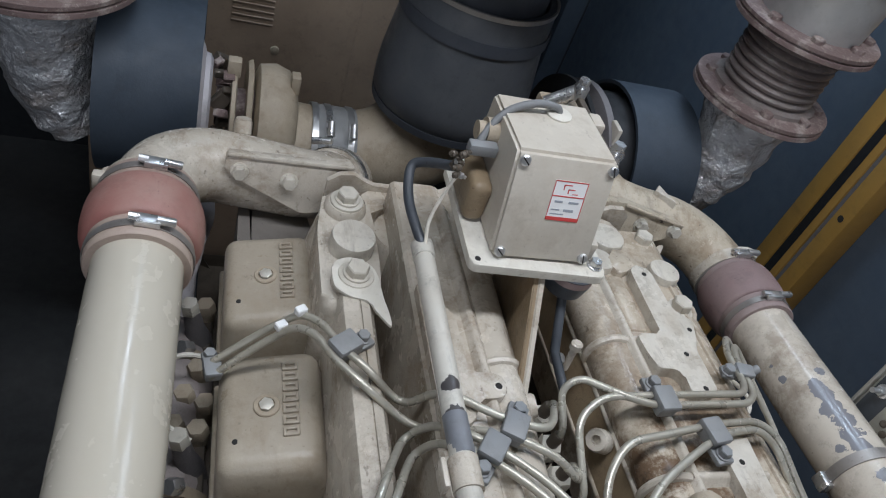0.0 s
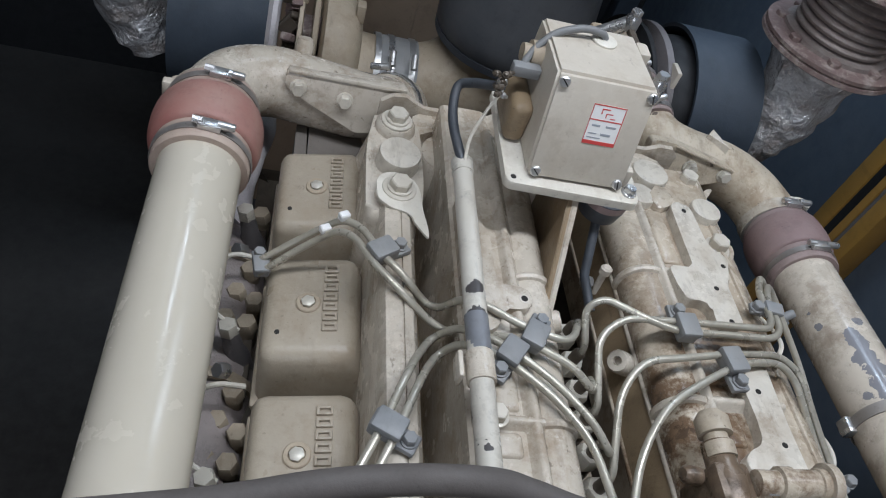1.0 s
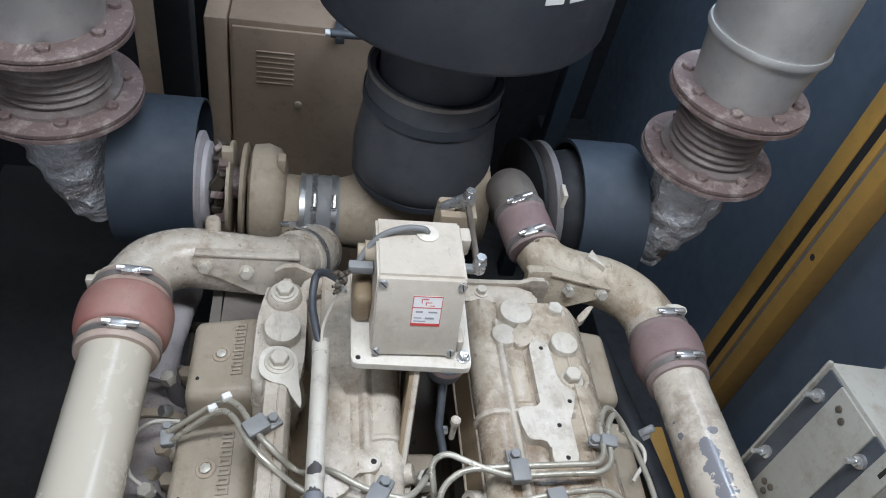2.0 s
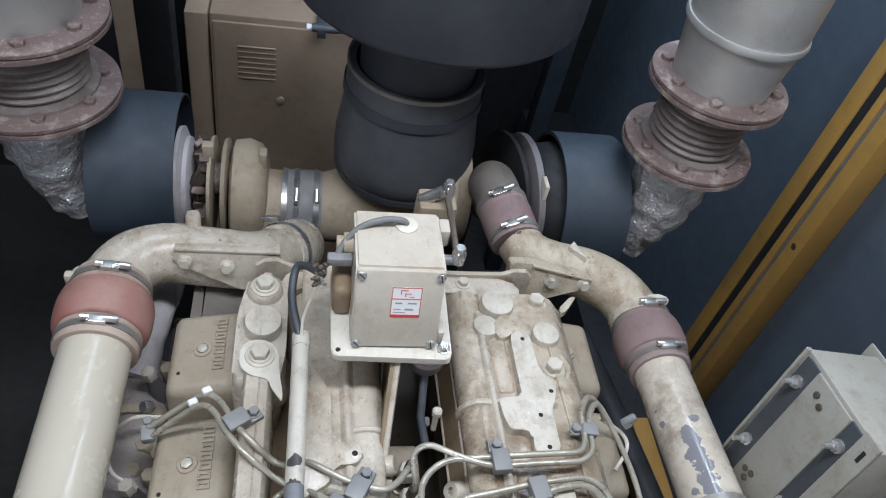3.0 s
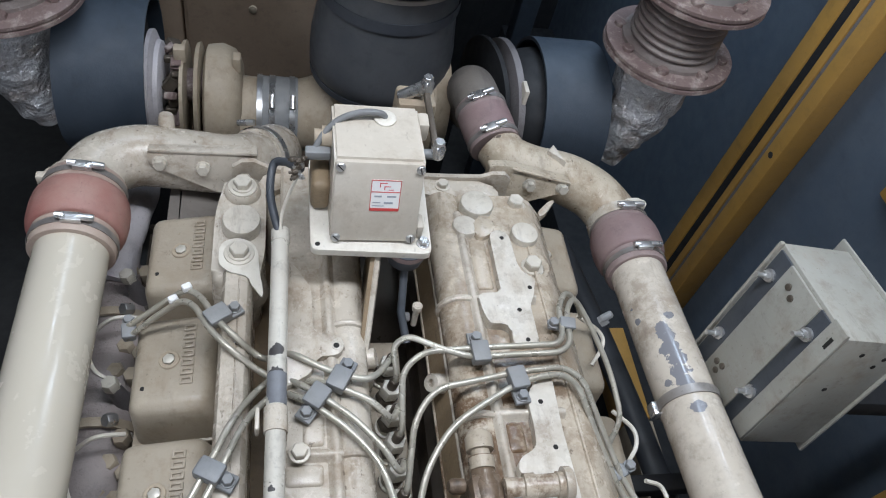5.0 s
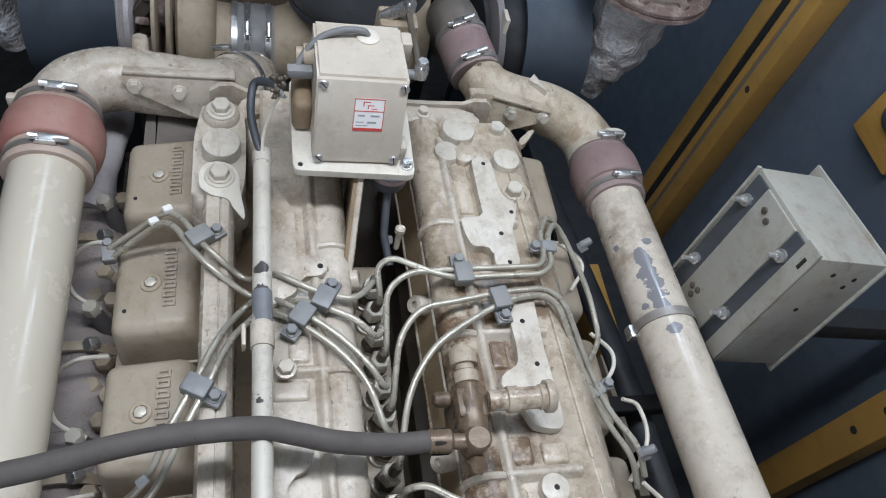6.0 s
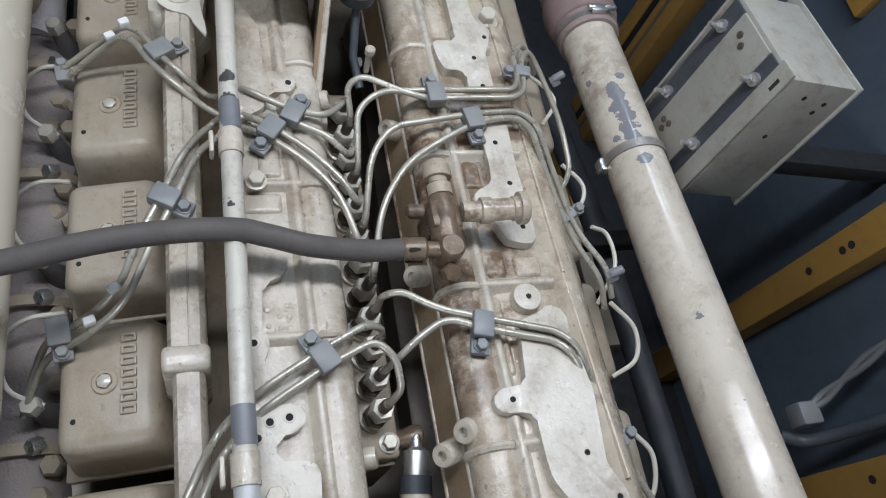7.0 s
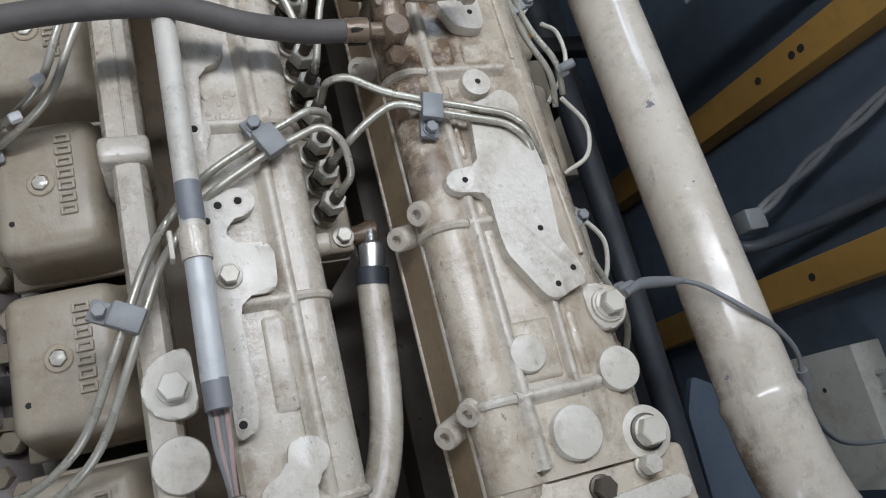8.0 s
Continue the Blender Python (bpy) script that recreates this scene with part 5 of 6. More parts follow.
for pts in leaks:
    p0 = Vector(pts[0])
    t = thing("leak_off_line", "thin pale leak-off pipe by the injectors", "fuel line", "leak-off lines", p0)
    part("pipe", tube(smooth_path([Vector(p) - p0 for p in pts], 8), 0.0028, 8), M_BRIGHT, t)


def line_clamp(at, yaw, tilt=0.0, bolt_side=1, size=1.0):
    """A two-part clamp block on a pair of lines, with a bolted ear."""
    at = clear_of_casting(at)
    t = thing("line_clamp", "grey painted clamp block holding a pair of fuel lines", "pipe clamp", "line clamps", at)
    m = Matrix.Rotation(radians(yaw), 4, "Z") @ Matrix.Rotation(radians(tilt), 4, "X") @ Matrix.Scale(size, 4)
    part("block", box((-0.010, -0.0135, -0.009), (0.010, 0.0135, 0.0075), 0.003, 2, m), M_CLAMP, t)
    part("cap", box((-0.0108, -0.015, 0.0015), (0.0108, 0.012, 0.0095), 0.0025, 2, m), M_CLAMP, t)
    part("ear", box((-0.0095, bolt_side * 0.020 - 0.0095, -0.010), (0.0095, bolt_side * 0.020 + 0.0095, -0.0035), 0.002, 2, m), M_CLAMP, t)
    bolt(t, m @ Vector((0, bolt_side * 0.021, -0.0035)), (0, 0, 1), 0.0062, 0.008, 0.0075, M_CLAMP)
    return t


line_clamp((-0.208, -0.092, 1.288), -55, 0, 1)
line_clamp((-0.076, -0.188, 1.309), -28, 0, 1)
line_clamp((-0.100, -0.208, 1.309), -35, 0, -1)
line_clamp((0.086, -0.157, 1.310), 3, 0, 1)
line_clamp((0.124, -0.192, 1.311), 10, 0, -1)
line_clamp((-0.207, -0.277, 1.292), 62, 0, -1)
line_clamp((-0.308, -0.379, 1.215), 8, 10, -1)
line_clamp((-0.072, -0.459, 1.313), 29, 0, 1)
line_clamp((0.084, -0.440, 1.313), -12, 0, -1)
line_clamp((-0.206, -0.592, 1.291), 63, 0, 1)
line_clamp((-0.318, -0.060, 1.203), 10, 0, 1, 0.8)
line_clamp((0.205, -0.115, 1.302), 80, 0, 1, 0.75)
line_clamp((0.248, -0.285, 1.248), -65, 20, 1, 0.75)
line_clamp((0.225, -0.56, 1.268), -62, 10, 1, 0.75)
for x, y, z, turn in ((-0.246, -0.050, 1.284, 30), (-0.262, -0.056, 1.268, 30), (-0.253, -0.362, 1.272, 40), (-0.277, -0.383, 1.246, 20)):
    t = thing("line_label", "small white paper tag on a fuel line", "tag", "line tags", (x, y, z))
    part("tag", box((-0.0055, -0.0042, -0.0040), (0.0055, 0.0042, 0.0041), 0.0012, 1, Matrix.Rotation(radians(turn), 4, "Z")), M_WHITE, t)

# union nuts at the right-hand injectors
for x, y, z in ((0.300, -0.055, 1.222), (0.292, -0.36, 1.238), (0.282, -0.63, 1.235)):
    t = thing("injector_union", "grey steel injector union nut", "pipe fitting", "injector unions", (x, y, z))
    b = bmesh.new()
    hex_head((0, 0, -0.010), (0.8, 0.1, 0.8), 0.0085, 0.011, b)
    lathe([(0, 0.0055), (0.014, 0.0055), (0.016, 0.004)], (0, 0, -0.002), (0.8, 0.1, 0.8), 12, b)
    part("nut", b, M_CLAMP, t)
# injectors and head bolts between pipe and covers
for y in [0.064 - 0.165 * k for k in range(6)]:
    t = thing("injector", "grey injector body with hexagon nuts beside the cover", "injector", "injectors", (-0.335, y, 1.09))
    b = bmesh.new()
    lathe([(-0.06, 0.018), (0.0, 0.016), (0.02, 0.011), (0.05, 0.009)], (0.004, 0, 0), (-0.2, 0, 1), 16, b)
    part("body", b, M_LAG, t)
    part("nut", hex_head((-0.006, 0, 0.048), (-0.2, 0, 1), 0.0105, 0.015), M_NUT, t)
    part("return_nut", hex_head((-0.004, -0.03, 0.02), (-0.6, -0.4, 0.6), 0.009, 0.014), M_ZINC, t)
    part("clamp_bar", box((-0.018, -0.05, -0.012), (0.02, 0.05, 0.002), 0.004), M_OILY, t)
    for dx, dy, dz in ((0.008, -0.052, 0.006), (-0.004, -0.082, 0.0), (-0.012, 0.045, 0.0), (0.012, 0.032, 0.012), (0.018, -0.10, 0.01)):
        b = bmesh.new()
        lathe([(-0.05, 0.010), (0.0, 0.010)], (dx, dy, dz), (0, 0, 1), 14, b)
        hex_head((dx, dy, dz), (-0.2, 0, 1), 0.0115, 0.014, b, 0.2)
        part("head_bolt", b, M_DUSTY, t)
ins = thing("manifold_lagging", "lilac-grey wrapped exhaust manifold below the pipe", "lagging", at=(-0.362, -0.3, 1.055))
random.seed(4)
lag = [Vector((random.uniform(-0.008, 0.008), 0.42 - 0.03 * i, random.uniform(-0.006, 0.006))) for i in range(36)]
part("wrap", tube(smooth_path(lag, 2), [0.05 + 0.002 * math.sin(i * 0.6) for i in range(71)], 20), M_MANIFOLD, ins)
for i in range(7):
    part("strap", lathe([(-0.006, 0.054), (-0.006, 0.059), (0.006, 0.059), (0.006, 0.054)], (0, 0.33 - 0.165 * i, 0), (0, 1, 0), 28, cap=False), M_DUSTY, ins)

# ---- fuel feed hose and tee ----
bh = thing("fuel_feed_hose", "thick grey-brown rubber hose crossing the engine", "hose", at=(0.0, -0.36, 1.335))
o = Vector((0.0, -0.36, 1.335))
hp = [(-0.80, -0.48, 1.24), (-0.62, -0.42, 1.29), (-0.48, -0.385, 1.325), (-0.333, -0.368, 1.346), (-0.263, -0.355, 1.352), (-0.204, -0.349, 1.356), (-0.147, -0.348, 1.356), (-0.117, -0.354, 1.354), (-0.077, -0.362, 1.346), (-0.025, -0.364, 1.335), (0.016, -0.362, 1.331)]
part("hose", tube(smooth_path([Vector(p) - o for p in hp], 6), 0.0108, 20), M_HOSE, bh)
b = bmesh.new()
tube([Vector((0.012, -0.362, 1.331)) - o, Vector((0.014, -0.362, 1.331)) - o, Vector((0.034, -0.364, 1.333)) - o, Vector((0.036, -0.364, 1.333)) - o], [0.0108, 0.0120, 0.0120, 0.0085], 18, b)
cr = part("crimp", b, M_BRASS, bh, "slotted bronze ferrule")
for k in range(4):
    a = k * math.pi / 2 + 0.5
    part("slot", box((0.016, -0.002, 0.0110), (0.031, 0.002, 0.0124), 0.001, 1, Matrix.Translation(Vector((0, -0.363, 1.332)) - o) @ Matrix.Rotation(a, 4, "X")), M_HOLE, cr)
part("tail", tube([Vector((0.034, -0.364, 1.333)) - o, Vector((0.054, -0.367, 1.336)) - o], 0.008, 14), M_BRASS, bh)
tee = thing("fuel_tee", "oily bronze fuel tee with banjo bolts and a pressure cap", "pipe fitting", at=(0.06, -0.33, 1.30))
o = Vector((0.06, -0.33, 1.30))
b = bmesh.new()
lathe([(-0.022, 0.012), (-0.018, 0.0135), (0.01, 0.0135), (0.013, 0.011)], Vector((0.060, -0.366, 1.333)) - o, (0, 0, 1), 18, b)
part("banjo", b, M_BRASS, tee)
part("banjo_bolt", hex_head(Vector((0.060, -0.384, 1.320)) - o, (0, -0.5, 1), 0.010, 0.012), M_BRASS, tee)
b = bmesh.new()
lathe([(0, 0.012), (0.01, 0.016), (0.04, 0.017), (0.05, 0.013), (0.07, 0.013)], Vector((0.060, -0.362, 1.33)) - o, (0, 1, 0.05), 20, b)
box(Vector((0.044, -0.345, 1.285)) - o, Vector((0.076, -0.312, 1.345)) - o, 0.005, 2, None, b)
part("body", b, M_BRASS, tee)
b = bmesh.new()
lathe([(0, 0.013), (0.012, 0.013), (0.012, 0.010), (0.02, 0.010), (0.02, 0.0145), (0.034, 0.0145), (0.04, 0.010), (0.042, 0.0)], Vector((0.060, -0.306, 1.335)) - o, (0, 1, 0.05), 20, b)
part("valve_cap", b, M_PUMP, tee, "bronze check valve with a round pale cap")
part("side_nut", hex_head(Vector((0.083, -0.330, 1.345)) - o, (1, 0, 0.05), 0.011, 0.010), M_CLAMP, tee)
part("arm", lathe([(0, 0.0105), (0.018, 0.0105), (0.019, 0.0135), (0.03, 0.0135), (0.031, 0.0115), (0.052, 0.0115), (0.053, 0.013), (0.06, 0.013)], Vector((0.076, -0.330, 1.345)) - o, (1, 0, 0.08), 20), M_CAST_R, tee, "cream sensor barrel")
part("end_cap", lathe([(0, 0.0170), (0.007, 0.0170), (0.009, 0.0155), (0.009, 0.011), (0.006, 0.010)], Vector((0.135, -0.330, 1.350)) - o, (1, 0, 0.08), 24), M_CAST, tee)
part("small_cap", lathe([(0, 0.008), (0.012, 0.008), (0.016, 0.005)], Vector((0.040, -0.318, 1.325)) - o, (-1, 0, 0.2), 14), M_BRASS, tee)

# ---- left turbocharger ----
tl = thing("turbocharger", "dusty beige turbocharger with a black heat band", "turbocharger", "turbochargers", (-0.4, 0.52, 1.12))
o = Vector((-0.4, 0.52, 1.12))
part("heat_band", lathe([(-0.068, 0.130), (-0.068, 0.135), (0.068, 0.135), (0.068, 0.131), (-0.068, 0.130)], (-0.022, 0, 0.0), (1, 0, 0), 64, cap=False), M_SHIELD, tl, "blue-black wide heat band")
# near-black housing: the shade inside the open band is in its colour
part("turbine_housing", lathe([(-0.075, 0.05), (-0.06, 0.11), (0.045, 0.115), (0.05, 0.09)], (-0.022, 0, 0), (1, 0, 0), 40), M_DARK, tl)
part("turbine_flange", lathe([(0, 0.096), (0.007, 0.097), (0.011, 0.088), (0.013, 0.080), (0.020, 0.078), (0.024, 0.070)], Vector((-0.362, 0.508, 1.105)) - o, (1, 0, 0), 40), M_WRAP, tl, "pale pinkish turbine flange")
b = bmesh.new()
lathe([(0, 0.03), (0.10, 0.03)], Vector((-0.33, 0.52, 1.10)) - o, (1, 0, 0), 20, b)
part("bearing_housing", b, M_RUST, tl, "rusty bearing housing")
random.seed(21)
for k in range(16):
    a = radians(20 + 15 * k)
    rr = random.uniform(0.045, 0.075)
    p = Vector((-0.322 + random.uniform(-0.010, 0.010), 0.52 + rr * math.cos(a), 1.10 + rr * math.sin(a))) - o
    m = Matrix.Translation(p) @ Matrix.Rotation(random.uniform(0, 3), 4, (random.random(), random.random(), random.random() + 0.1))
    s = random.uniform(0.007, 0.013)
    part("rusty_stud", box((-s, -s * 0.6, -s * 0.8), (s, s * 0.6, s * 0.8), 0.002, 1, m), M_OILY if k % 3 else M_RUST, tl)
part("v_band", lathe([(-0.004, 0.082), (-0.003, 0.090), (0.003, 0.091), (0.005, 0.082)], Vector((-0.306, 0.52, 1.085)) - o, (1, 0, 0), 40), M_DUSTY, tl)
part("back_plate", lathe([(0, 0.090), (0.007, 0.094), (0.009, 0.088)], Vector((-0.286, 0.52, 1.08)) - o, (1, 0, 0), 40), M_DUSTY, tl)
part("clamp_lug", box(Vector((-0.318, 0.495, 1.168)) - o, Vector((-0.298, 0.513, 1.196)) - o, 0.0025), M_DUSTY, tl)
b = bmesh.new()
lathe([(0, 0.085), (0.005, 0.098), (0.03, 0.102), (0.052, 0.094), (0.062, 0.078), (0.066, 0.066)], Vector((-0.272, 0.52, 1.07)) - o, (1, 0, 0), 44, b)
part("compressor_housing", b, M_DUSTY, tl)
part("lug", box(Vector((-0.222, 0.50, 1.150)) - o, Vector((-0.208, 0.522, 1.180)) - o, 0.002), M_DUSTY, tl)
part("inlet", lathe([(0, 0.07), (0.06, 0.066), (0.075, 0.064)], Vector((-0.215, 0.51, 1.05)) - o, (1, 0, 0), 40), M_DUSTY, tl)

ip = thing("air_inlet_pipe", "dusty beige air inlet bend joined with bright clips", "air pipe", at=(-0.05, 0.52, 1.08))
o = Vector((-0.05, 0.52, 1.08))
part("bend", tube(smooth_path([Vector(p) - o for p in ((-0.115, 0.51, 1.051), (-0.065, 0.513, 1.056), (-0.022, 0.52, 1.070), (0.012, 0.529, 1.10), (0.031, 0.534, 1.135), (0.037, 0.535, 1.17))], 8), [0.0655 + 0.0545 * min(1.0, (i / 36) ** 1.2) for i in range(41)], 44), M_DUSTY, ip)
part("sleeve", lathe([(-0.042, 0.067), (-0.042, 0.071), (0.030, 0.071), (0.030, 0.067)], Vector((-0.138, 0.51, 1.05)) - o, (1, 0, 0), 40), M_CLAMP, ip, "grey rubber sleeve")
for x in (-0.176, -0.154, -0.118):
    c = part("clip_band", lathe([(-0.005, 0.0712), (-0.005, 0.073), (0.005, 0.073), (0.005, 0.0712)], Vector((x, 0.51, 1.05)) - o, (1, 0, 0), 40, cap=False), M_ZINC, ip, "bright steel band")
    if x > -0.17:
        part("clip_screw", tube([Vector((x, 0.472, 1.130)) - o, Vector((x, 0.452, 1.117)) - o], 0.0055, 10), M_ZINC, c)

ah = thing("air_hose", "large black rubber air hose under the air cleaner", "air hose", at=(0.037, 0.535, 1.2))
part("hose", lathe([(-0.048, 0.112), (-0.046, 0.122), (-0.030, 0.124), (-0.026, 0.127), (0.0, 0.128), (0.03, 0.127), (0.10, 0.118), (0.17, 0.116), (0.176, 0.114), (0.176, 0.104), (0.06, 0.10)], (0, 0, 0), (0, 0, 1), 56, cap=False), M_AIRHOSE, ah)
part("mouth_rim", lathe([(0.172, 0.1145), (0.172, 0.118), (0.179, 0.118), (0.179, 0.1145)], (0, 0, 0), (0, 0, 1), 56, cap=False), M_BAND, ah, "pale rim of the hose mouth")
part("hose_clip", lathe([(0.118, 0.1195), (0.118, 0.121), (0.138, 0.1205), (0.138, 0.119)], (0, 0, 0), (0, 0, 1), 56, cap=False), M_CANISTER, ah)
part("hose_clip", lathe([(-0.044, 0.123), (-0.044, 0.1255), (-0.031, 0.1265), (-0.031, 0.124)], (0, 0, 0), (0, 0, 1), 56, cap=False), M_CANISTER, ah)
ac = thing("air_cleaner", "black drum air cleaner with a short neck", "air filter", at=(0.06, 0.585, 1.5))
part("neck", lathe([(-0.28, 0.098), (0.02, 0.098)], (-0.022, -0.05, 0), (0, 0, 1), 48), M_CANISTER, ac)
part("drum", lathe([(-0.015, 0.0), (-0.015, 0.225), (-0.008, 0.236), (0.0, 0.24), (0.3, 0.24), (0.305, 0.246), (0.32, 0.246), (0.325, 0.24), (0.75, 0.24), (0.76, 0.23), (0.76, 0.0)], (0, 0, 0), (0, 0, 1), 64), M_CANISTER, ac)

# ---- right turbocharger ----
tr = thing("turbocharger", "turbocharger behind a loose blue-black heat band", "turbocharger", "turbochargers", (0.34, 0.46, 1.14))
o = Vector((0.34, 0.46, 1.14))
b = lathe([(-0.055, 0.131), (-0.055, 0.137), (0.065, 0.137), (0.065, 0.131), (-0.055, 0.131)], (0.02, 0, 0), (1, 0, 0), 48, cap=False)
part("heat_band", b, M_SHIELD, tr, "loose blue-black heat band")
part("turbine_housing", lathe([(-0.09, 0.09), (-0.07, 0.11), (-0.03, 0.118), (0.04, 0.115), (0.05, 0.09)], (0, 0, 0), (1, 0, 0), 40), M_DARK, tr)
part("band_edge", lathe([(-0.012, 0.10), (-0.006, 0.122), (0.006, 0.122), (0.012, 0.10)], (-0.085, 0, 0.01), (1, 0.1, 0), 40), M_LAG, tr)
part("band_edge", lathe([(-0.008, 0.09), (-0.004, 0.11), (0.004, 0.11), (0.008, 0.09)], (-0.115, 0.01, 0.02), (1, 0.2, 0), 40), M_DARK, tr)
part("gasket_tab", box((-0.078, -0.09, 0.05), (-0.070, -0.06, 0.12), 0.002), M_BOX, tr)
part("compressor_housing", lathe([(0, 0.10), (0.03, 0.115), (0.06, 0.10)], (-0.24, 0.06, -0.03), (1, 0, 0), 40), M_DUSTY, tr)


# ---- exhaust stacks ----
def foil_elbow(t, path, radii, seed):
    """A crumpled foil wrap: every ring pushed in and out a little."""
    random.seed(seed)
    pts = smooth_path(path, 8)
    rs = [radii[0] + (radii[1] - radii[0]) * i / (len(pts) - 1) for i in range(len(pts))]
    b = tube(pts, rs, 28)
    for v in b.verts:
        v.co += Vector((noise.noise(v.co * 38), noise.noise(v.co * 38 + Vector((9, 0, 0))), noise.noise(v.co * 38 + Vector((0, 9, 0))))) * 0.009
    return part("foil_wrap", b, M_FOIL, t, "crumpled silver foil lagging", 25)


def exhaust(at, foil, radii, seed, label, height, size):
    t = thing("exhaust_stack", label, "exhaust pipe", "exhaust stacks", at)
    foil_elbow(t, foil, radii, seed)
    for z, r in ((0.0, size), (0.128, size)):
        f = part("flange", lathe([(0, r - 0.003), (0.002, r), (0.0085, r - 0.0005), (0.0095, r - 0.005), (0.0115, r - 0.005), (0.0125, r - 0.001), (0.018, r - 0.001), (0.020, r - 0.004), (0.020, 0.07)], (0, 0, z), (0, 0, 1), 56), M_RUST, t, "rusty bolted pipe flange")
        for k in range(8):
            a = 2 * math.pi * (k + 0.4) / 8
            p = Vector((size * 0.8 * math.cos(a), size * 0.8 * math.sin(a), z + 0.019))
            part("flange_bolt", hex_head(p, (0, 0, 1), 0.0105, 0.008, None, k), M_RUST, f)
    pr = [(0.019, size * 0.76), (0.026, size * 0.76), (0.027, size * 0.66)]
    for k in range(7):
        z = 0.030 + k * 0.0135
        pr += [(z, size * 0.60), (z + 0.003, size * 0.66), (z + 0.007, size * 0.675), (z + 0.0105, size * 0.655), (z + 0.0125, size * 0.605)]
    pr += [(0.127, size * 0.68)]
    part("bellows", lathe(pr, (0, 0, 0), (0, 0, 1), 48), M_BELLOWS, t, "corrugated steel bellows")
    part("pipe", lathe([(0.147, size * 0.70), (0.24, size * 0.80), (0.245, size * 0.81), (0.25, size * 0.815), (height, size * 0.83)], (0, 0, 0), (0, 0, 1), 48), M_GALV, t, "dull galvanised exhaust pipe")
    part("seam_ring", lathe([(0.238, size * 0.80), (0.238, size * 0.84), (0.244, size * 0.855), (0.250, size * 0.84), (0.250, size * 0.81)], (0, 0, 0), (0, 0, 1), 48, cap=False), M_GALV, t)
    return t


exhaust((0.506, 0.42, 1.325), [Vector((0.0, 0, 0.0)), Vector((0.0, 0, -0.05)), Vector((0.0, -0.01, -0.12)), Vector((-0.015, -0.01, -0.19)), Vector((-0.03, -0.01, -0.235))], (0.082, 0.028), 3, "rusty flanged exhaust stack with bellows and foil lagging", 1.37, 0.113)
exhaust((-0.565, 0.50, 1.285), [Vector((0.0, 0, 0.0)), Vector((0.0, 0, -0.06)), Vector((0.004, -0.005, -0.13)), Vector((0.02, -0.005, -0.20)), Vector((0.04, -0.01, -0.245))], (0.088, 0.034), 8, "rusty flanged exhaust stack with bellows and foil lagging", 1.41, 0.130)

# ---- behind the engine ----
gc = thing("generator_cabinet", "brown-beige louvred sheet cabinet behind the engine", "cabinet", at=(-0.14, 1.3, 0))
o = Vector((-0.14, 1.3, 0))
part("body", box(Vector((-0.37, 1.06, 0.0)) - o, Vector((0.10, 1.6, 1.12)) - o, 0.006), M_BROWN, gc)
part("door", box(Vector((-0.362, 1.05, 0.2)) - o, Vector((-0.03, 1.0595, 1.105)) - o, 0.003), M_BROWN, gc)
part("side_strip", box(Vector((-0.425, 1.055, 0.1)) - o, Vector((-0.373, 1.6, 1.12)) - o, 0.005), M_BROWN, gc)
for k in range(7):
    z = 1.045 - k * 0.0145
    part("louvre", box((-0.045, -0.004, -0.003), (0.045, 0.004, 0.003), 0.002, 2, Matrix.Translation(Vector((-0.262, 1.049, z)) - o) @ Matrix.Rotation(radians(20), 4, "X") @ Matrix.Scale(0.6, 4, (0, 1, 0))), M_BROWN, gc)
part("door_knob", lathe([(0, 0.010), (0.006, 0.010), (0.008, 0.006)], Vector((-0.205, 1.05, 0.90)) - o, (0, -1, 0), 16), M_DUSTY, gc)
lt = thing("level_switch", "black switch barrel with a white tip", "sensor", at=(-0.1, 1.0, 1.14))
part("barrel", lathe([(0, 0.012), (0.06, 0.012), (0.10, 0.009)], (-0.045, 0, 0.0), (1, 0, 0), 16), M_RUBBER, lt)
part("tip", lathe([(0, 0.009), (0.012, 0.009), (0.016, 0.006)], (-0.06, 0, 0.0), (1, 0, 0), 14), M_WHITE, lt)
part("foot", box((-0.03, -0.012, -0.025), (-0.005, 0.062, 0.0), 0.002), M_RUBBER, lt)
lt.location = (-0.1, 1.0, 1.144)
lt.scale = (0.8, 1.0, 0.8)
part("stand", box((-0.03, 0.058, -0.024), (-0.005, 0.09, -0.002), 0.002), M_RUBBER, lt)
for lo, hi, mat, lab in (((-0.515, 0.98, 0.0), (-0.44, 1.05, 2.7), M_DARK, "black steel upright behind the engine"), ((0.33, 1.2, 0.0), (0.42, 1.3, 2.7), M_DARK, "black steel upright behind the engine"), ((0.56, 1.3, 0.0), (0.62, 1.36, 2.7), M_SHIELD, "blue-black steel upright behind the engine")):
    mid = Vector(((lo[0] + hi[0]) / 2, (lo[1] + hi[1]) / 2, 0))
    t = thing("rear_post", lab, "post", "rear posts", mid)
    part("post", box(Vector(lo) - mid, Vector(hi) - mid, 0.006), mat, t)
pn = thing("partition", "beige sheet panel far behind the engine", "panel", at=(-0.66, 1.3, 0))
part("sheet", box((0.02, -0.02, 0.0), (0.16, 0.02, 1.1), 0.004), M_BROWN, pn)
pn = thing("partition", "beige sheet strip behind the air hose", "panel", at=(0.22, 1.1, 0))
part("sheet", box((-0.04, -0.02, 0.0), (0.035, 0.02, 1.3), 0.004), M_BROWN, pn)

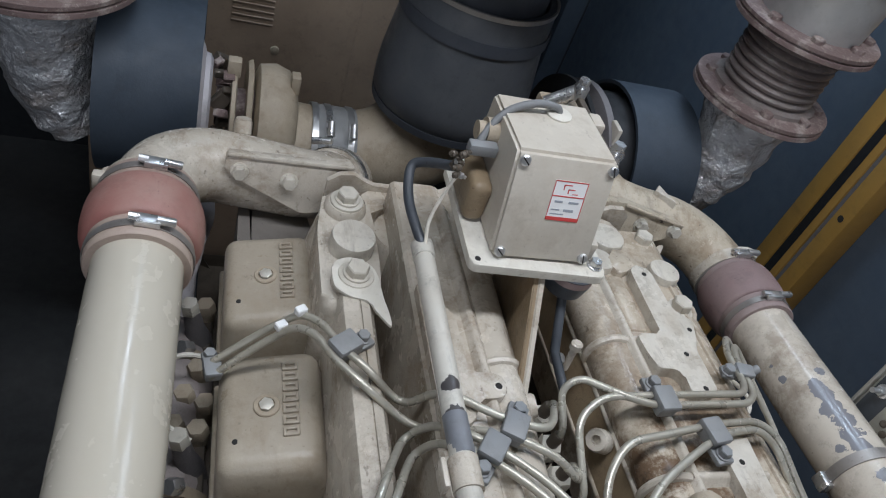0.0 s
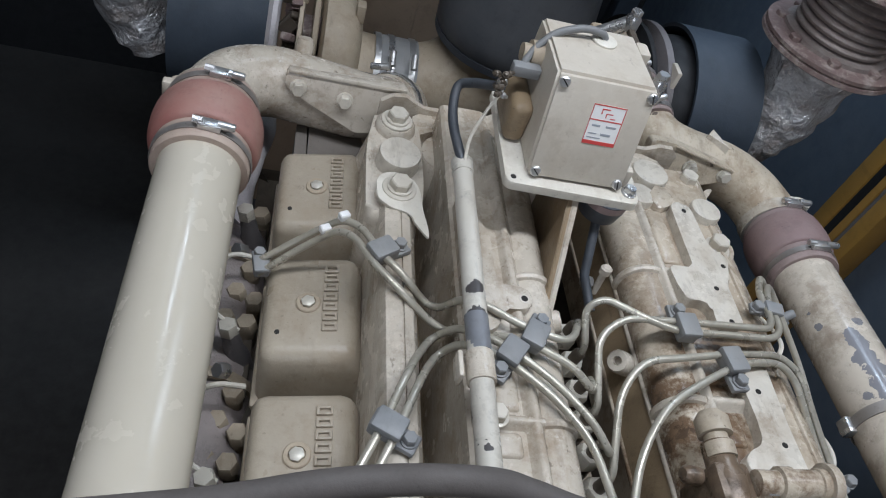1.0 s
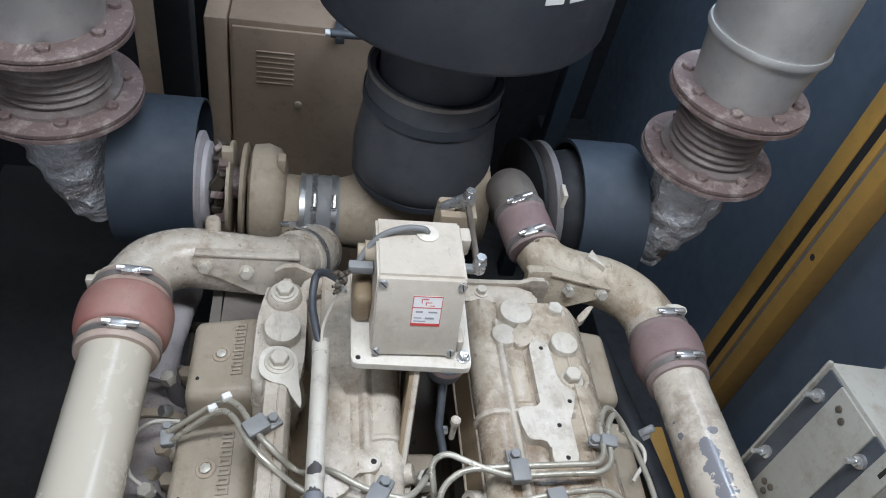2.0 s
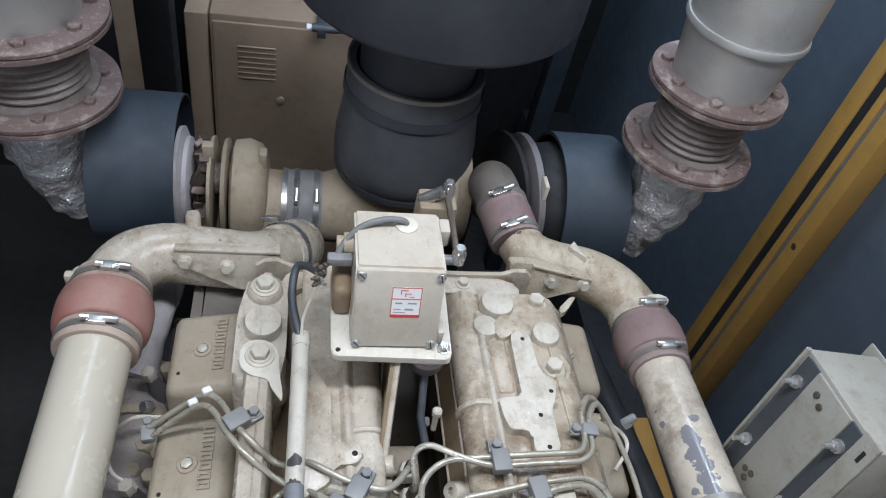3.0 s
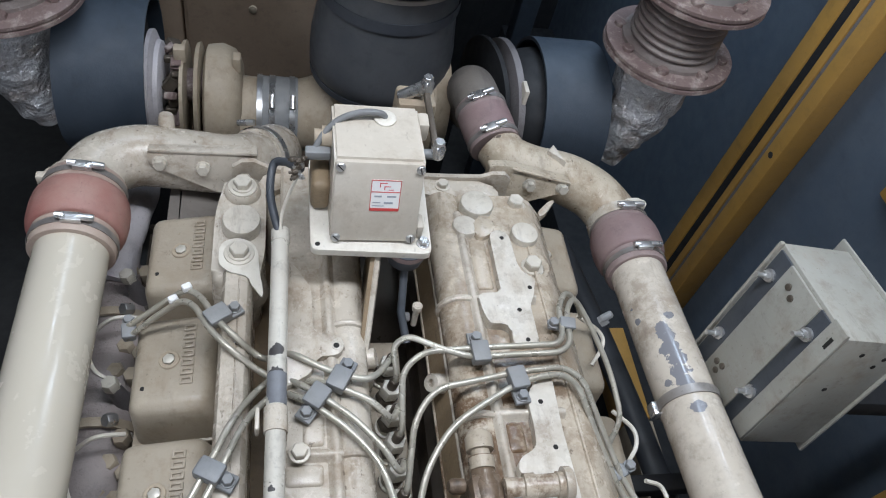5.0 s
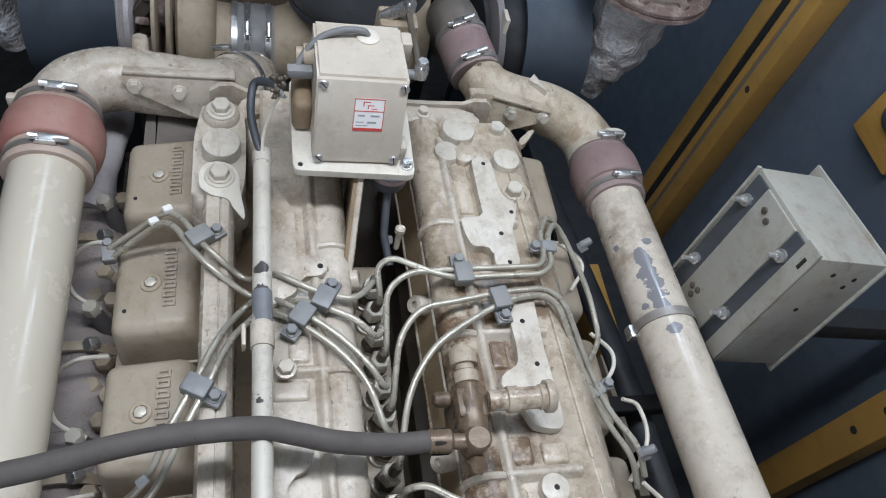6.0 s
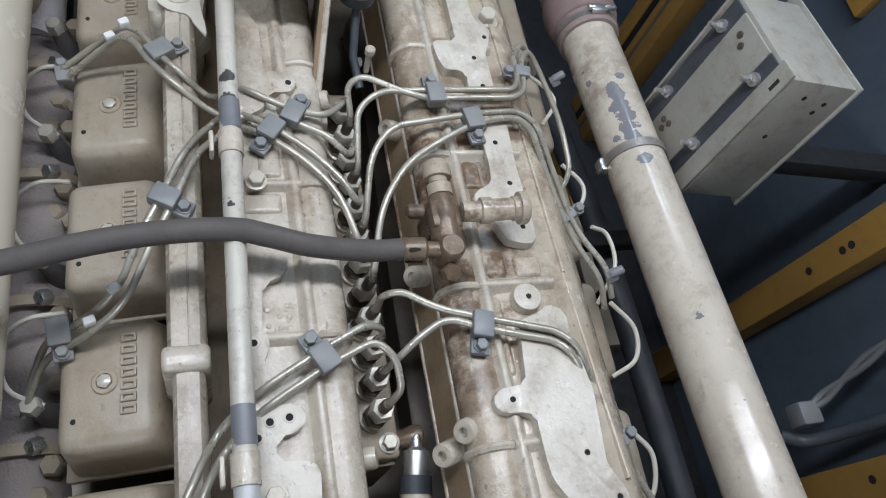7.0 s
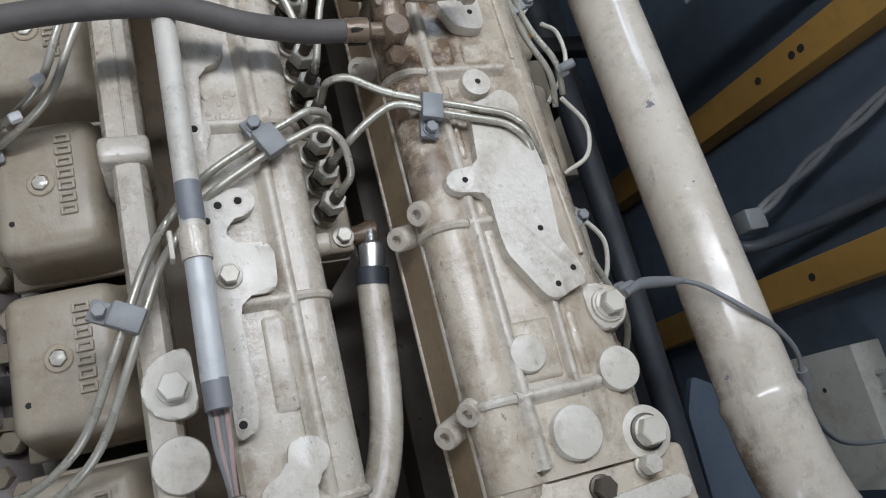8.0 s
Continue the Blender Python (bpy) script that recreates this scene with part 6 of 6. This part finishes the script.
# ---- junction box on the right ----
jb = thing("junction_box", "grey-green sheet steel box with black strips and bolts", "junction box", at=(0.52, -0.14, 1.2))
o = Vector((0.52, -0.14, 1.2))
part("shell", box(Vector((0.458, -0.228, 1.205)) - o, Vector((0.568, -0.070, 1.425)) - o, 0.002), M_JBOX, jb)
part("front_plate", box(Vector((0.453, -0.178, 1.212)) - o, Vector((0.4575, -0.106, 1.42)) - o, 0.001), M_JBOX, jb)
part("front_plate", box(Vector((0.453, -0.2275, 1.212)) - o, Vector((0.4575, -0.200, 1.43)) - o, 0.001), M_JBOX, jb)
part("back_lip", box(Vector((0.568, -0.232, 1.19)) - o, Vector((0.573, -0.05, 1.43)) - o, 0.002), M_JBOX, jb)
part("edge_lip", box(Vector((0.452, -0.074, 1.208)) - o, Vector((0.459, -0.069, 1.427)) - o, 0.001), M_JBOX, jb)
for y0, y1 in ((-0.1055, -0.078), (-0.1995, -0.1785)):
    s = part("black_strip", box(Vector((0.4545, y0, 1.208)) - o, Vector((0.4578, y1, 1.42)) - o, 0.0008), M_RUBBER, jb, "black rubber strip")
    for z in (1.265, 1.385):
        p = Vector((0.4545, (y0 + y1) / 2, z)) - o
        b = bmesh.new()
        lathe([(0, 0.009), (0.004, 0.009), (0.005, 0.007)], p, (-1, 0, 0), 16, b)
        hex_head(p + Vector((-0.005, 0, 0)), (-1, 0, 0), 0.0065, 0.006, b)
        lathe([(0, 0.0035), (0.016, 0.0035)], p + Vector((-0.008, 0, 0)), (-1, 0, 0), 10, b)
        part("bolt", b, M_ZINC, s)
for y, z in ((-0.125, 1.40), (-0.138, 1.393), (-0.12, 1.238), (-0.132, 1.242), (-0.128, 1.228)):
    part("rivet", lathe([(0, 0.005), (0.002, 0.0045), (0.003, 0.002)], Vector((0.4528, y, z)) - o, (-1, 0, 0), 12), M_OILY, jb)
part("keyhole", box(Vector((0.4522, -0.219, 1.395)) - o, Vector((0.4529, -0.214, 1.412)) - o), M_HOLE, jb)
for x, z in ((0.50, 1.40), (0.54, 1.395), (0.535, 1.38), (0.5, 1.33)):
    part("rivet_hole", lathe([(0, 0.0035), (0.0006, 0.0035)], Vector((x, -0.2281, z)) - o, (0, -1, 0), 10), M_HOLE, jb)
part("leg", box(Vector((0.56, -0.19, 1.22)) - o, Vector((0.90, -0.15, 1.25)) - o, 0.003), M_DARK, jb)

jb.rotation_euler = (radians(-7), radians(8), 0)
jb.location = (0.496, -0.160, 1.200)
jb.scale = (0.96, 0.96, 0.96)

# ---- cables on the right wall ----
wc = thing("wall_cable", "grey twin cable with a dark connector by the wall", "cable", at=(0.80, -0.5, 0.95))
o = Vector((0.80, -0.5, 0.95))
for k in (-1, 1):
    part("cable", tube(smooth_path([Vector(p) - o for p in ((0.755, -0.50, 0.955), (0.78, -0.485 + 0.006 * k, 0.98), (0.80, -0.455 - 0.006 * k, 1.06), (0.81, -0.43 + 0.006 * k, 1.16), (0.82, -0.40, 1.30), (0.84, -0.38, 1.6))], 8), 0.0055, 10), M_CABLE, wc)
part("connector", box(Vector((0.732, -0.525, 0.93)) - o, Vector((0.772, -0.487, 0.968)) - o, 0.005), M_CLAMP, wc)
part("black_lead", tube(smooth_path([Vector(p) - o for p in ((0.72, -0.53, 0.915), (0.76, -0.545, 0.93), (0.80, -0.545, 1.0), (0.835, -0.54, 1.12), (0.85, -0.535, 1.3))], 8), 0.011, 12), M_RUBBER, wc)
sw = thing("sensor_lead", "grey sensor lead from a bolt across the pipe", "cable", at=(0.24, -0.65, 1.30))
o = Vector((0.24, -0.65, 1.30))
part("stud", tube([Vector((0.229, -0.65, 1.29)) - o, Vector((0.229, -0.65, 1.312)) - o], 0.006, 10), M_OILY, sw)
part("boot", tube(smooth_path([Vector(p) - o for p in ((0.238, -0.648, 1.305), (0.262, -0.640, 1.300), (0.30, -0.640, 1.288), (0.325, -0.641, 1.282))], 6), [0.004, 0.004, 0.004, 0.0045, 0.005, 0.005, 0.0055, 0.006, 0.006, 0.006, 0.0058, 0.0055, 0.0055, 0.0055, 0.005, 0.0045, 0.004, 0.0036, 0.0036], 12), M_CABLE, sw)
part("lead", tube(smooth_path([Vector(p) - o for p in ((0.325, -0.641, 1.282), (0.340, -0.655, 1.296), (0.372, -0.690, 1.3095), (0.402, -0.712, 1.304), (0.430, -0.742, 1.288), (0.446, -0.785, 1.262), (0.50, -0.83, 1.215), (0.60, -0.86, 1.15), (0.75, -0.88, 1.10))], 8), 0.0027, 10), M_CABLE, sw)
part("splice", tube([Vector((0.436, -0.757, 1.279)) - o, Vector((0.443, -0.778, 1.267)) - o], 0.0065, 12), M_CABLE, sw)
cp = thing("terminal_plate", "grey sheet plate with a steel hasp by the wall", "panel", at=(0.847, -0.85, 0.95))
part("plate", box((-0.05, -0.11, -0.25), (0.0125, 0.11, 0.06), 0.003), M_JBOX, cp)
part("hasp", tube([(-0.02, 0.03, 0.06), (-0.02, 0.03, 0.085), (-0.02, 0.06, 0.085), (-0.02, 0.06, 0.06)], 0.004, 8), M_ZINC, cp)
part("hole", lathe([(0, 0.004), (0.0006, 0.004)], (-0.0501, 0.05, -0.02), (-1, 0, 0), 10), M_HOLE, cp)
bk = thing("side_bracket", "dark steel bracket bar below the worn pipe", "bracket", at=(0.36, -0.25, 1.1))
part("bar", box((-0.06, -0.012, -0.012), (0.10, 0.012, 0.012), 0.003), M_DARK, bk)

# ---- low steelwork between the engine and the wall ----
ob_ = thing("base_beam", "ochre painted steel beam low beside the engine", "beam", at=(0.675, 0.12, 0.47))
part("beam", box((-0.022, -0.04, 0.0), (0.022, 0.20, 0.12), 0.004), M_YELLOW, ob_)
gs = thing("guard_sheet", "blue-black sheet guard below the pipe elbow", "guard", at=(0.52, -0.86, 0))
part("sheet", prism(rounded([(-0.035, -0.25), (0.07, -0.25), (0.05, 0.10), (0.0, 0.13), (-0.025, 0.08)], 0.008), 0.97, 0.982, 0.002), M_WALL, gs)
part("leg", box((-0.02, -0.2, 0.0), (0.02, -0.16, 0.97), 0.003), M_DARK, gs)
gp = thing("beam_plate", "dusty beige plate beside the ochre beam", "plate", at=(0.665, -0.16, 0.47))
part("plate", box((-0.03, -0.09, 0.0), (0.035, 0.235, 0.115), 0.003), M_DUSTY, gp)
dp = thing("drain_pipe", "blue-black pipe running low beside the rocker covers", "pipe", at=(0.40, -0.2, 1.05))
o = Vector((0.40, -0.2, 1.05))
part("pipe", tube(smooth_path([Vector(p) - o for p in ((0.350, 0.22, 1.05), (0.382, 0.01, 1.05), (0.403, -0.167, 1.05), (0.411, -0.30, 1.05), (0.425, -0.60, 1.04), (0.43, -0.95, 1.03))], 6), 0.019, 20), M_RUBBER, dp)
part("foot", box(Vector((0.404, -0.31, 0.0)) - o, Vector((0.420, -0.29, 1.04)) - o, 0.003), M_DARK, dp)
# white stencilled marks on the drum, a row of plain bars
for k, (deg, wide) in enumerate(((-70, 0.030), (-60, 0.034), (-49, 0.030), (-38, 0.026))):
    m = Matrix.Rotation(radians(deg), 4, "Z") @ Matrix.Translation((0.2402, 0, 0.118))
    part("stencil_bar", box((0, -wide / 2, -0.012), (0.0012, wide / 2, 0.012), 0.0004, 1, m), M_WHITE, ac, "white stencilled bar")
